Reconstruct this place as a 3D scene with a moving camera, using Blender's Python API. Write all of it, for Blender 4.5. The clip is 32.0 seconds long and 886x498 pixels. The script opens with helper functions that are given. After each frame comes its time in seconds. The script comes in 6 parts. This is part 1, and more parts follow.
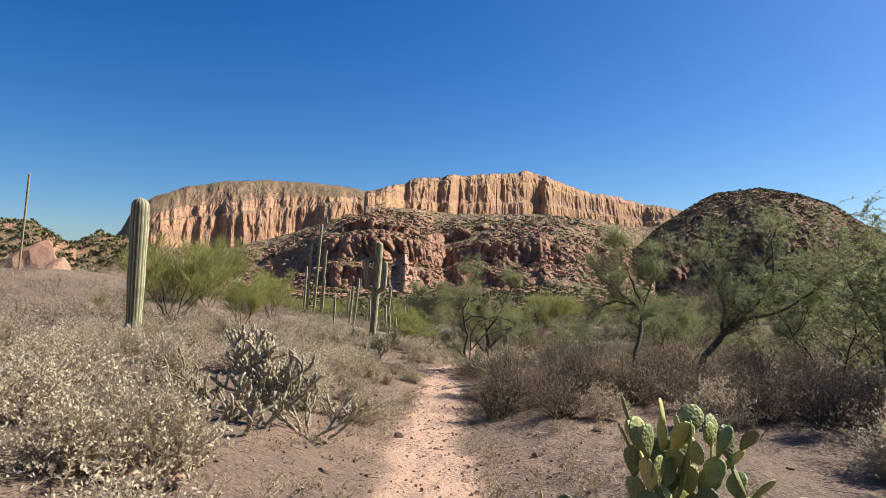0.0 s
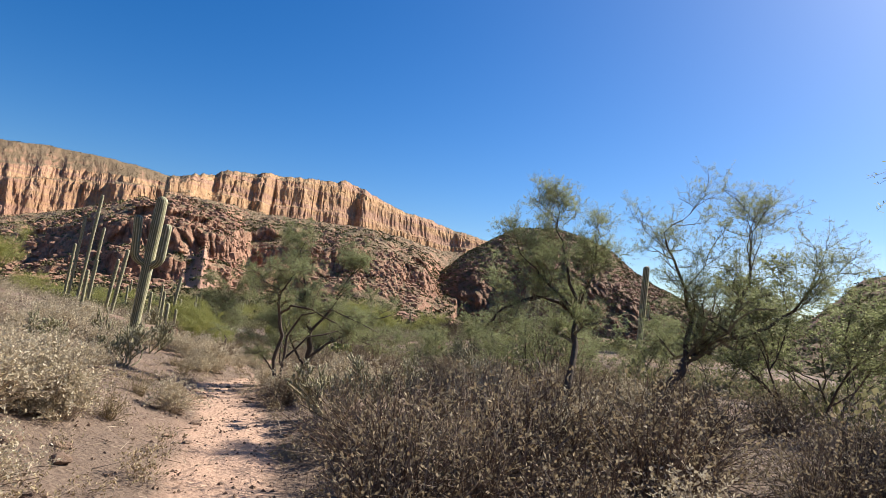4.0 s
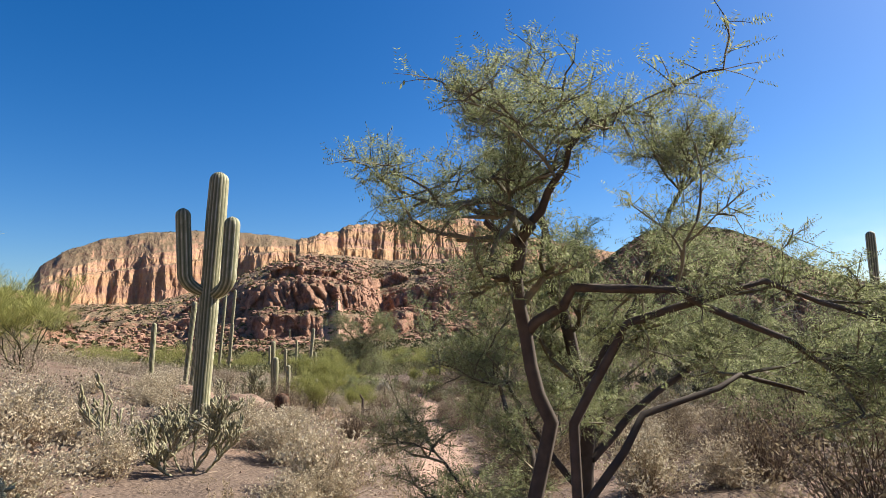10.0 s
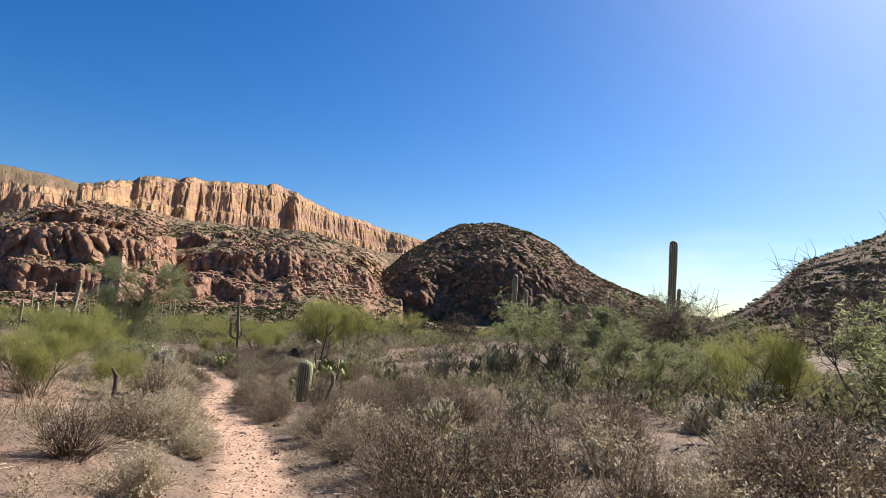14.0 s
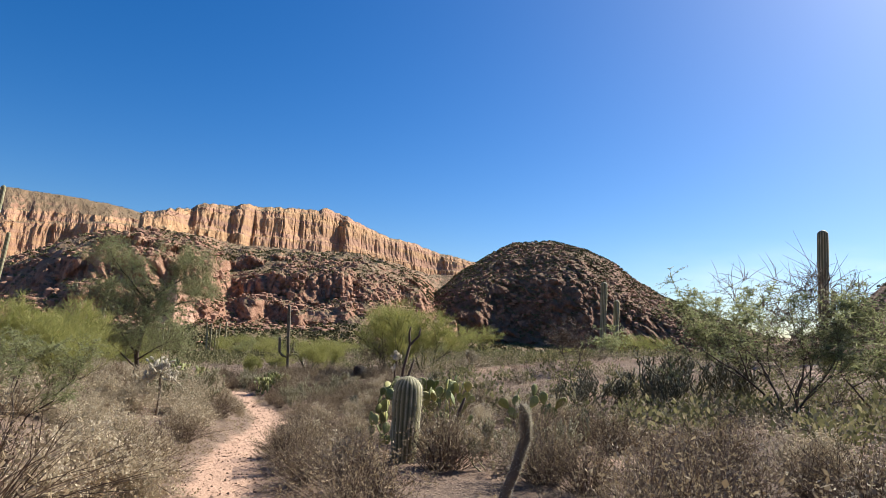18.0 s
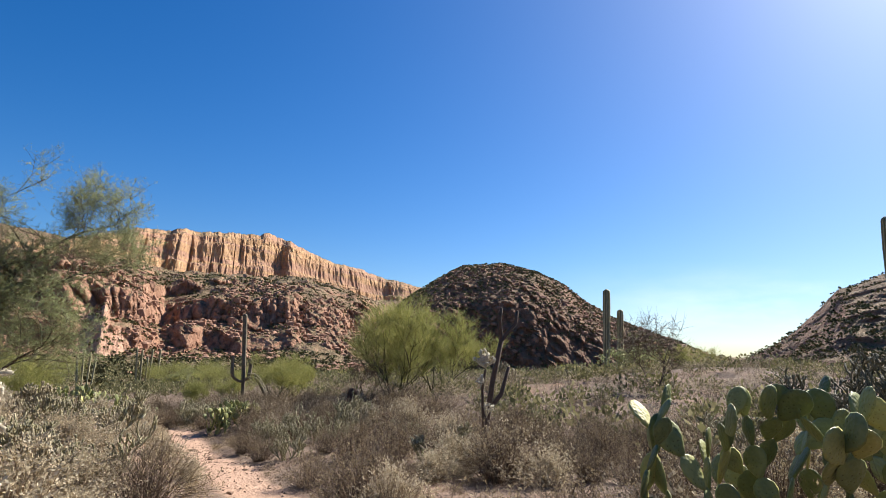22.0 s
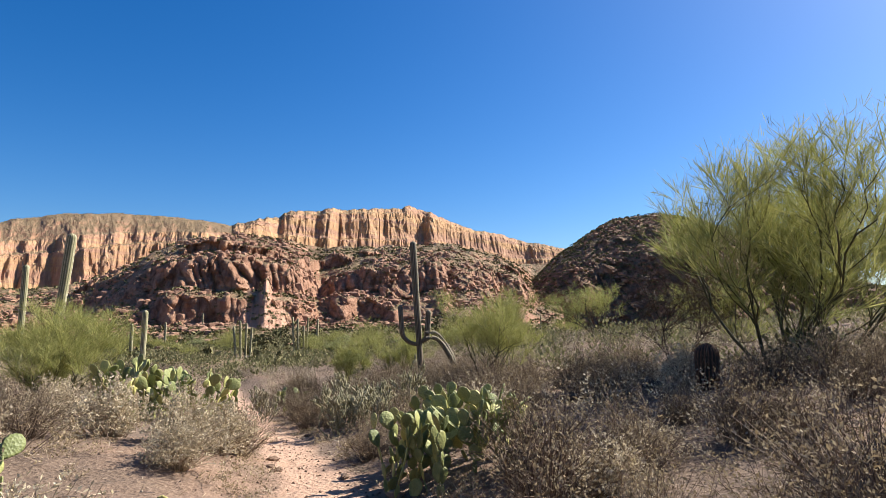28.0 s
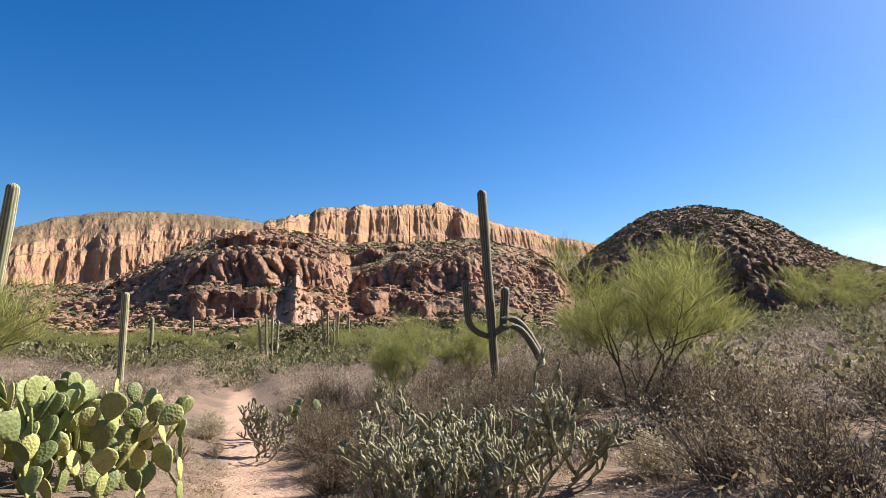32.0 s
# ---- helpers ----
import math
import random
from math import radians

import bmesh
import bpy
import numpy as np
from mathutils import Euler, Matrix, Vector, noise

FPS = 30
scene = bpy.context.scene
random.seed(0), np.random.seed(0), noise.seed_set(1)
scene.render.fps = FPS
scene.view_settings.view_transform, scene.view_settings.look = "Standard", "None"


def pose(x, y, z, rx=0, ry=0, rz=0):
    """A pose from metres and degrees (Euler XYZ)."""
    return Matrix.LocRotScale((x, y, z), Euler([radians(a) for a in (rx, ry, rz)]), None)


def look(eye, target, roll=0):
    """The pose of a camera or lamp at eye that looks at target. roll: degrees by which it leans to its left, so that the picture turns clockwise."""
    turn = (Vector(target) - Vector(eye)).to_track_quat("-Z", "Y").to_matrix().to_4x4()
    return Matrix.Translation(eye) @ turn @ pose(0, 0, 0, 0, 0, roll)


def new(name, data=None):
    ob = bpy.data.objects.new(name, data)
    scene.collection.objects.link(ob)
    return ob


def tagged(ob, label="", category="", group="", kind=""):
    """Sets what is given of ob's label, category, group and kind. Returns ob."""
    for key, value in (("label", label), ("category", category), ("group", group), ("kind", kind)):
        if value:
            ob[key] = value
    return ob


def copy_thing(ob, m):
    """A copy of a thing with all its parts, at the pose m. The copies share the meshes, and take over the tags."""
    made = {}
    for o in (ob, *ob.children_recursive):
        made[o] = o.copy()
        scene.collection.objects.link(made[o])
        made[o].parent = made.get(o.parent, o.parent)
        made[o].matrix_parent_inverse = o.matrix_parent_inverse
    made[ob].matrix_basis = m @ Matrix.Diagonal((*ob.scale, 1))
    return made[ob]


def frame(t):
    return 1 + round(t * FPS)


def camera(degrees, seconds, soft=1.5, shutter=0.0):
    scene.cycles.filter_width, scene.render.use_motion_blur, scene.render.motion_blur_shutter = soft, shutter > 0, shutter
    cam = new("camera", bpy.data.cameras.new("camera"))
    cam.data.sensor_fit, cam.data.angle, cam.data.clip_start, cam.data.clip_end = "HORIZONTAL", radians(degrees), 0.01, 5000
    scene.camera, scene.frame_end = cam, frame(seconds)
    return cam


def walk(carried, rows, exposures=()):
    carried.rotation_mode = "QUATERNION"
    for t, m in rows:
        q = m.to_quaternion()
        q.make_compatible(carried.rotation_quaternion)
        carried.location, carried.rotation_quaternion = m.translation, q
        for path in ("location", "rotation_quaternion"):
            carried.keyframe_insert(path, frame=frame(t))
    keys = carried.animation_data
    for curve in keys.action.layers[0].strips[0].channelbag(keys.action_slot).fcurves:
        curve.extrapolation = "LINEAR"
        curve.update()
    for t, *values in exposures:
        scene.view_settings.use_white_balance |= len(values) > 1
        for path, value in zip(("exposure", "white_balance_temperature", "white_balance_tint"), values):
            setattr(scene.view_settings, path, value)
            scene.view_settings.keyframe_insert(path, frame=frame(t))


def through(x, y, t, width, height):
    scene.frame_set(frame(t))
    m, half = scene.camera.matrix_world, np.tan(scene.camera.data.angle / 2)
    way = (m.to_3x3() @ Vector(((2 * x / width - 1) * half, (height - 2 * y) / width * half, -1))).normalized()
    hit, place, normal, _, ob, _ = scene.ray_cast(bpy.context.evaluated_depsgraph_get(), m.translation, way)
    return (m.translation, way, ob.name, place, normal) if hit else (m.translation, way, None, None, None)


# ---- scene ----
cam = camera(72.42, 32.0, soft=0.55)
PATH = [
    (0.0, pose(0.000, -0.000, 2.480, 92.18, -1.07, 0.55)),
    (0.5, pose(-0.037, 0.820, 2.404, 91.59, -0.55, -3.26)),
    (1.0, pose(-0.046, 1.620, 2.319, 91.49, -2.12, -6.39)),
    (1.5, pose(-0.026, 2.382, 2.266, 91.89, -3.42, -10.10)),
    (2.0, pose(-0.011, 3.088, 2.218, 92.64, -4.30, -13.99)),
    (2.5, pose(-0.017, 3.729, 2.151, 93.20, -4.56, -15.85)),
    (4.5, pose(-0.194, 6.054, 1.721, 94.82, -7.38, -17.91)),
    (5.0, pose(-0.313, 6.761, 1.778, 94.54, -7.38, -18.03)),
    (5.5, pose(-0.389, 7.527, 1.775, 94.12, -7.12, -17.93)),
    (6.0, pose(-0.209, 8.336, 1.603, 94.42, -7.09, -18.06)),
    (6.5, pose(-0.088, 9.147, 1.511, 95.26, -7.56, -17.83)),
    (7.0, pose(-0.064, 9.833, 1.479, 95.76, -7.50, -16.82)),
    (7.5, pose(-0.053, 10.504, 1.446, 96.18, -5.42, -13.97)),
    (8.0, pose(-0.062, 11.183, 1.409, 96.55, -2.47, -9.56)),
    (8.5, pose(-0.065, 11.865, 1.383, 96.27, -1.24, -8.34)),
    (9.0, pose(-0.045, 12.549, 1.333, 95.98, -0.97, -7.49)),
    (9.5, pose(-0.074, 13.248, 1.251, 96.33, -0.13, -6.31)),
    (10.0, pose(-0.124, 13.925, 1.209, 96.73, 1.06, -5.38)),
    (10.5, pose(-0.150, 14.564, 1.158, 97.07, 2.36, -5.55)),
    (11.0, pose(-0.245, 15.174, 1.080, 96.64, 3.46, -6.44)),
    (11.5, pose(-0.426, 15.760, 1.018, 95.92, 3.84, -9.49)),
    (12.0, pose(-0.570, 16.261, 0.977, 95.95, 3.40, -13.49)),
    (12.5, pose(-0.705, 16.766, 0.938, 95.36, 1.93, -17.39)),
    (13.0, pose(-0.535, 17.286, 0.910, 95.22, -0.94, -21.94)),
    (13.5, pose(-0.301, 17.879, 0.839, 94.96, -2.72, -23.66)),
    (14.0, pose(0.003, 18.602, 0.750, 95.33, -4.11, -23.66)),
    (14.5, pose(0.285, 19.473, 0.659, 96.10, -5.09, -22.96)),
    (16.5, pose(0.801, 23.520, 0.205, 96.85, -4.86, -21.17)),
    (17.0, pose(0.910, 24.698, 0.091, 96.55, -4.80, -19.63)),
    (17.5, pose(1.008, 25.989, -0.085, 96.60, -4.08, -19.12)),
    (18.0, pose(1.090, 27.275, -0.276, 97.16, -3.58, -18.92)),
    (18.5, pose(1.163, 28.443, -0.353, 96.51, -3.46, -17.69)),
    (19.0, pose(1.333, 29.552, -0.538, 96.21, -2.77, -16.23)),
    (19.5, pose(1.507, 30.679, -0.626, 96.39, -1.42, -13.77)),
    (20.0, pose(1.485, 31.809, -0.749, 97.06, 0.09, -10.80)),
    (20.5, pose(1.286, 32.897, -0.832, 98.00, 2.05, -8.81)),
    (21.0, pose(1.186, 33.922, -0.958, 97.89, 1.30, -11.55)),
    (21.5, pose(1.031, 34.977, -1.105, 98.25, -0.40, -17.15)),
    (22.0, pose(1.054, 36.132, -1.232, 99.89, -2.39, -24.10)),
    (22.5, pose(1.200, 37.450, -1.344, 100.63, -2.02, -22.94)),
    (23.0, pose(1.437, 38.871, -1.449, 100.25, -1.20, -20.07)),
    (23.5, pose(1.730, 40.168, -1.538, 100.21, -0.56, -16.91)),
    (24.0, pose(2.010, 41.405, -1.645, 99.59, 0.98, -13.30)),
    (24.5, pose(2.206, 42.682, -1.747, 98.93, 1.46, -9.22)),
    (25.0, pose(2.314, 43.854, -1.834, 98.34, 1.11, -6.92)),
    (25.5, pose(2.368, 44.846, -1.855, 97.46, 0.45, -6.23)),
    (27.5, pose(1.869, 48.306, -2.024, 96.35, 0.41, -7.33)),
    (28.0, pose(1.761, 49.047, -2.116, 96.39, 0.24, -10.57)),
    (28.5, pose(1.708, 49.699, -2.187, 96.58, -0.47, -14.68)),
    (29.0, pose(1.629, 50.372, -2.255, 96.16, -1.01, -16.69)),
    (29.5, pose(1.665, 51.018, -2.333, 96.51, -1.64, -18.15)),
    (30.0, pose(1.731, 51.744, -2.381, 95.68, -2.01, -17.82)),
    (30.5, pose(1.835, 52.320, -2.433, 95.41, -1.26, -15.52)),
    (31.0, pose(1.835, 53.247, -2.536, 95.19, -0.68, -11.80)),
    (31.5, pose(1.767, 54.210, -2.632, 95.67, 0.07, -8.42)),
    (32.0, pose(1.666, 55.279, -2.499, 96.09, 0.23, -7.74)),
]
walk(cam, PATH, [(0.0, 1.0), (2.0, 1.1), (9.0, 1.1), (10.5, 1.25), (12.0, 1.45), (13.0, 1.4), (14.0, 1.1), (19.0, 1.1), (22.0, 1.15), (25.0, 1.25), (32.0, 1.25)])

# ---- light ----
SUN_AZ, SUN_EL = -71.0, 41.0            # degrees left of straight ahead, degrees up
sky_world = bpy.data.worlds.new("desert_sky")
scene.world = sky_world
sky_world.use_nodes = True
wn, wl = sky_world.node_tree.nodes, sky_world.node_tree.links
sky = wn.new("ShaderNodeTexSky")
sky.sky_type, sky.sun_disc = "NISHITA", False
sky.sun_elevation, sky.sun_rotation = radians(SUN_EL), radians(-SUN_AZ)
sky.air_density, sky.dust_density, sky.ozone_density, sky.altitude = 1.0, 1.5, 3.0, 900
wn["Background"].inputs["Strength"].default_value = 0.057
deep = wn.new("ShaderNodeHueSaturation")
deep.inputs["Saturation"].default_value = 1.4
deep.inputs["Hue"].default_value = 0.502
wl.new(sky.outputs["Color"], deep.inputs["Color"])
clear_air = wn.new("ShaderNodeMix")
clear_air.data_type, clear_air.blend_type = "RGBA", "MULTIPLY"
clear_air.inputs[0].default_value = 1.0
clear_air.inputs[7].default_value = (0.86, 0.96, 1.08, 1)
wl.new(deep.outputs["Color"], clear_air.inputs[6])
# thin white cloud low over the wash
gen, sepd, puff = wn.new("ShaderNodeTexCoord"), wn.new("ShaderNodeSeparateXYZ"), wn.new("ShaderNodeTexNoise")
stretch = wn.new("ShaderNodeMapping")
stretch.inputs["Scale"].default_value = (1, 1, 3.5)
wl.new(gen.outputs["Generated"], sepd.inputs[0])
wl.new(gen.outputs["Generated"], stretch.inputs["Vector"])
wl.new(stretch.outputs["Vector"], puff.inputs["Vector"])
puff.inputs["Scale"].default_value, puff.inputs["Detail"].default_value, puff.inputs["Roughness"].default_value = 3.2, 7, 0.55


def wmath(op, a, b=0.0, clamp=False):
    nd = wn.new("ShaderNodeMath")
    nd.operation, nd.use_clamp = op, clamp
    for sock, v in zip(nd.inputs, (a, b)):
        if isinstance(v, (int, float)):
            sock.default_value = v
        else:
            wl.new(v, sock)
    return nd.outputs[0]


low = wmath("SUBTRACT", 1.0, wmath("MULTIPLY", wmath("ABSOLUTE", wmath("SUBTRACT", sepd.outputs["Z"], 0.05)), 9.5), True)
east = wmath("MULTIPLY", wmath("SUBTRACT", sepd.outputs["X"], 0.56), 4.0, True)
thick = wmath("MULTIPLY", wmath("MULTIPLY", wmath("SUBTRACT", puff.outputs["Fac"], 0.47), 4.0, True), wmath("MULTIPLY", low, east))
haze = wn.new("ShaderNodeMix")
haze.data_type = "RGBA"
wl.new(thick, haze.inputs[0])
wl.new(clear_air.outputs[2], haze.inputs[6])
haze.inputs[7].default_value = (10.5, 10.9, 11.5, 1)
wl.new(haze.outputs[2], wn["Background"].inputs["Color"])
sun_data = bpy.data.lights.new("sun", "SUN")
sun_data.energy, sun_data.angle, sun_data.color = 5.0, radians(0.5), (1.0, 0.945, 0.865)
sun = new("sun", sun_data)
sun_way = Vector((-math.sin(radians(SUN_AZ)) * math.cos(radians(SUN_EL)), math.cos(radians(SUN_AZ)) * math.cos(radians(SUN_EL)), math.sin(radians(SUN_EL))))
sun.matrix_world = look(sun_way * 50, (0, 0, 0))


# ---- materials ----
class Mat:
    """A small builder of node materials."""

    def __init__(self, name, rough=0.85):
        self.m = bpy.data.materials.new(name)
        self.m.use_nodes = True
        self.n, self.l = self.m.node_tree.nodes, self.m.node_tree.links
        self.b = self.n["Principled BSDF"]
        self.b.inputs["Roughness"].default_value = rough
        self.b.inputs["Specular IOR Level"].default_value = 0.25

    def node(self, kind, **sets):
        nd = self.n.new(kind)
        for k, v in sets.items():
            nd.inputs[k.replace("_", " ")].default_value = v
        return nd

    def coords(self, scale=(1, 1, 1)):
        c, mp = self.n.new("ShaderNodeTexCoord"), self.n.new("ShaderNodeMapping")
        mp.inputs["Scale"].default_value = scale
        self.l.new(c.outputs["Object"], mp.inputs["Vector"])
        return mp.outputs["Vector"]

    def noise(self, scale, detail=4.0, rough=0.6, vec=None):
        nd = self.node("ShaderNodeTexNoise", Scale=scale, Detail=detail, Roughness=rough)
        if vec is not None:
            self.l.new(vec, nd.inputs["Vector"])
        return nd.outputs["Fac"]

    def ramp(self, fac, stops):
        nd = self.n.new("ShaderNodeValToRGB")
        el = nd.color_ramp.elements
        while len(el) < len(stops):
            el.new(0.5)
        for e, (p, c) in zip(el, stops):
            e.position, e.color = p, (*c, 1)
        self.l.new(fac, nd.inputs["Fac"])
        return nd.outputs["Color"]

    def mix(self, fac, a, b, blend="MIX"):
        nd = self.n.new("ShaderNodeMix")
        nd.data_type, nd.blend_type = "RGBA", blend
        for s, v in ((nd.inputs[0], fac), (nd.inputs[6], a), (nd.inputs[7], b)):
            if isinstance(v, (int, float)):
                s.default_value = v
            elif isinstance(v, tuple):
                s.default_value = (*v, 1)
            else:
                self.l.new(v, s)
        return nd.outputs[2]

    def math(self, op, a, b=0.0, clamp=False):
        nd = self.n.new("ShaderNodeMath")
        nd.operation, nd.use_clamp = op, clamp
        for s, v in zip(nd.inputs, (a, b)):
            if isinstance(v, (int, float)):
                s.default_value = v
            else:
                self.l.new(v, s)
        return nd.outputs[0]

    def attr(self, name):
        nd = self.n.new("ShaderNodeAttribute")
        nd.attribute_name = name
        return nd.outputs["Fac"]

    def island(self):
        return self.n.new("ShaderNodeNewGeometry").outputs["Random Per Island"]

    def obj_random(self):
        return self.n.new("ShaderNodeObjectInfo").outputs["Random"]

    def bump(self, height, strength=0.5, distance=0.02):
        nd = self.node("ShaderNodeBump", Strength=strength, Distance=distance)
        self.l.new(height, nd.inputs["Height"])
        self.l.new(nd.outputs["Normal"], self.b.inputs["Normal"])

    def colour(self, c):
        self.l.new(c, self.b.inputs["Base Color"])
        return self.m


def plant_mat(name, stops, rough=0.8, scale=6.0, through=0.0):
    """Plant tissue: each twig or leaf has its own tone, with blotches over it."""
    k = Mat(name, rough)
    tone = k.ramp(k.island(), stops)
    blotch = k.noise(scale, 4, 0.6, k.coords())
    shade = k.ramp(blotch, [(0.3, (0.72, 0.70, 0.68)), (0.7, (1.15, 1.15, 1.15))])
    c = k.mix(1.0, tone, shade, "MULTIPLY")
    vary = k.ramp(k.obj_random(), [(0.0, (0.86, 0.84, 0.80)), (1.0, (1.12, 1.1, 1.08))])
    c = k.mix(1.0, c, (0.77, 0.77, 0.77), "MULTIPLY")
    k.colour(k.mix(1.0, c, vary, "MULTIPLY"))
    if through:
        tr = k.node("ShaderNodeBsdfTranslucent")
        k.l.new(c, tr.inputs["Color"])
        mx = k.node("ShaderNodeMixShader", Fac=through)
        k.l.new(k.b.outputs[0], mx.inputs[1])
        k.l.new(tr.outputs[0], mx.inputs[2])
        k.l.new(mx.outputs[0], k.n["Material Output"].inputs["Surface"])
    return k.m


def ground_mat():
    k = Mat("desert_soil", 0.95)
    v = k.coords()
    big, mid, fine = k.noise(0.35, 5, 0.6, v), k.noise(3.0, 6, 0.7, v), k.noise(28.0, 6, 0.75, v)
    soil = k.ramp(mid, [(0.25, (0.27, 0.165, 0.11)), (0.5, (0.39, 0.25, 0.17)), (0.78, (0.49, 0.335, 0.235))])
    litter = k.ramp(fine, [(0.3, (0.075, 0.052, 0.04)), (0.55, (0.18, 0.13, 0.093)), (0.75, (0.32, 0.25, 0.19))])
    c = k.mix(k.ramp(big, [(0.25, (0.25, 0.25, 0.25)), (0.5, (0.95, 0.95, 0.95))]), soil, litter)
    trail = k.ramp(fine, [(0.25, (0.36, 0.225, 0.15)), (0.6, (0.52, 0.35, 0.245)), (0.8, (0.60, 0.43, 0.315))])
    c = k.mix(k.attr("trail"), c, trail)
    vor = k.node("ShaderNodeTexVoronoi", Scale=22.0)
    k.l.new(v, vor.inputs["Vector"])
    peb = k.ramp(vor.outputs["Distance"], [(0.12, (0.75, 0.70, 0.68)), (0.35, (1, 1, 1))])
    c = k.mix(0.7, c, peb, "MULTIPLY")
    # far slopes: rock where steep, soil and dry grass where gentle
    geo = k.n.new("ShaderNodeNewGeometry")
    sep = k.n.new("ShaderNodeSeparateXYZ")
    k.l.new(geo.outputs["True Normal"], sep.inputs[0])
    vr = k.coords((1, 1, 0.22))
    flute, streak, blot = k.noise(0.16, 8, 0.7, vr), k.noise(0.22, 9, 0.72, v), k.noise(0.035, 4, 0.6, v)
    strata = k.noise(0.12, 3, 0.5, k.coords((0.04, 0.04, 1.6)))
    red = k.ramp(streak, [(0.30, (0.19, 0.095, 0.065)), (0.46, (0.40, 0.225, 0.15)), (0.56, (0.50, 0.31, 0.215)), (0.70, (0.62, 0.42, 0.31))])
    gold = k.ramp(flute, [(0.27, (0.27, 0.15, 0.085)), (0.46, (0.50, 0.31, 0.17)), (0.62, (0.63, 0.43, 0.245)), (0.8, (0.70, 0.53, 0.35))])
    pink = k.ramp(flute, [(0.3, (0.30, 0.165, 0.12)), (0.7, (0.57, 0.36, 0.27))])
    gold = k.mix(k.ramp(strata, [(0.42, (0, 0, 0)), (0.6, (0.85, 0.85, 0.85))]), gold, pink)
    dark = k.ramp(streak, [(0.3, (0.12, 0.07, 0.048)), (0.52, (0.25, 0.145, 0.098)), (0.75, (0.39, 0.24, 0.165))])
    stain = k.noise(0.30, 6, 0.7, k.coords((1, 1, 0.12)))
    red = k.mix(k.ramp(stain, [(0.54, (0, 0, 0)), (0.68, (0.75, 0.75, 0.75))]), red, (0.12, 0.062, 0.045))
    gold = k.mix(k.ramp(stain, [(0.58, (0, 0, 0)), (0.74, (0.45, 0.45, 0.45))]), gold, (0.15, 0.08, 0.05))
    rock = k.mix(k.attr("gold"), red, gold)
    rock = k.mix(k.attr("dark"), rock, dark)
    slope_soil = k.ramp(k.noise(0.5, 6, 0.75, v), [(0.3, (0.15, 0.115, 0.06)), (0.5, (0.31, 0.23, 0.145)), (0.72, (0.49, 0.36, 0.25))])
    slope_soil = k.mix(k.ramp(blot, [(0.35, (0, 0, 0)), (0.65, (0.5, 0.5, 0.5))]), slope_soil, (0.13, 0.11, 0.055))
    dots = k.node("ShaderNodeTexVoronoi", Scale=0.55)
    k.l.new(v, dots.inputs["Vector"])
    bush = k.ramp(k.math("ADD", dots.outputs["Distance"], k.math("MULTIPLY", k.noise(1.4, 3, 0.6, v), 0.5)), [(0.48, (0.9, 0.9, 0.9)), (0.62, (0, 0, 0))])
    slope_soil = k.mix(bush, slope_soil, (0.075, 0.075, 0.032))
    slope_soil = k.mix(k.math("MULTIPLY", k.attr("dark"), 0.55), slope_soil, (0.16, 0.10, 0.06))
    steep = k.math("ADD", sep.outputs["Z"], k.math("MULTIPLY", k.math("SUBTRACT", streak, 0.5), 0.5))
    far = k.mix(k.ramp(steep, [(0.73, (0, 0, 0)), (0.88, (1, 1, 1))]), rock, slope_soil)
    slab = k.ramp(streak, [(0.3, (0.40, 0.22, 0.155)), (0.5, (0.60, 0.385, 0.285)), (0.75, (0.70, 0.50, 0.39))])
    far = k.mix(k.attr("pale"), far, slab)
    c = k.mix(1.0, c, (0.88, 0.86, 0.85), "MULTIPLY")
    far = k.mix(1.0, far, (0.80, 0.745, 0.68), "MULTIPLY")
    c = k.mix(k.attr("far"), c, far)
    h = k.math("ADD", k.math("MULTIPLY", fine, 0.6), k.math("MULTIPLY", vor.outputs["Distance"], 0.5))
    hf = k.math("MULTIPLY", k.noise(0.45, 9, 0.72, v), 60.0)
    k.bump(k.math("ADD", h, k.math("MULTIPLY", hf, k.attr("far"))), 0.85, 0.035)
    return k.colour(c)


def stone_mat(name, stops):
    k = Mat(name, 0.9)
    v = k.coords()
    a, b2 = k.noise(3.0, 7, 0.7, v), k.noise(24.0, 5, 0.7, v)
    c = k.mix(0.5, k.ramp(a, stops), k.ramp(b2, [(0.3, (0.6, 0.58, 0.55)), (0.7, (1.1, 1.1, 1.1))]), "MULTIPLY")
    vary = k.ramp(k.obj_random(), [(0.0, (0.75, 0.72, 0.70)), (1.0, (1.2, 1.12, 1.05))])
    k.bump(k.math("ADD", a, k.math("MULTIPLY", b2, 0.4)), 0.8, 0.03)
    c = k.mix(1.0, c, (0.78, 0.76, 0.74), "MULTIPLY")
    return k.colour(k.mix(1.0, c, vary, "MULTIPLY"))


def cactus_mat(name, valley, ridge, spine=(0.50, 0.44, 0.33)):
    """Ribbed cactus skin: a darker tone in the valleys, pale with spines along the ribs."""
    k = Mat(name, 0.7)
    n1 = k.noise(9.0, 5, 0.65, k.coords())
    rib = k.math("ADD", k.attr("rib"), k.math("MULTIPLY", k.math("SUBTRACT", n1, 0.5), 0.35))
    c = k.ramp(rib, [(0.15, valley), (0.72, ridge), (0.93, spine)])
    spots = k.noise(60.0, 3, 0.6, k.coords((1, 1, 0.7)))
    c = k.mix(0.5, c, k.ramp(spots, [(0.35, (0.65, 0.65, 0.62)), (0.65, (1.2, 1.2, 1.2))]), "MULTIPLY")
    k.bump(spots, 0.5, 0.02)
    return k.colour(k.mix(1.0, c, (0.86, 0.86, 0.86), "MULTIPLY"))


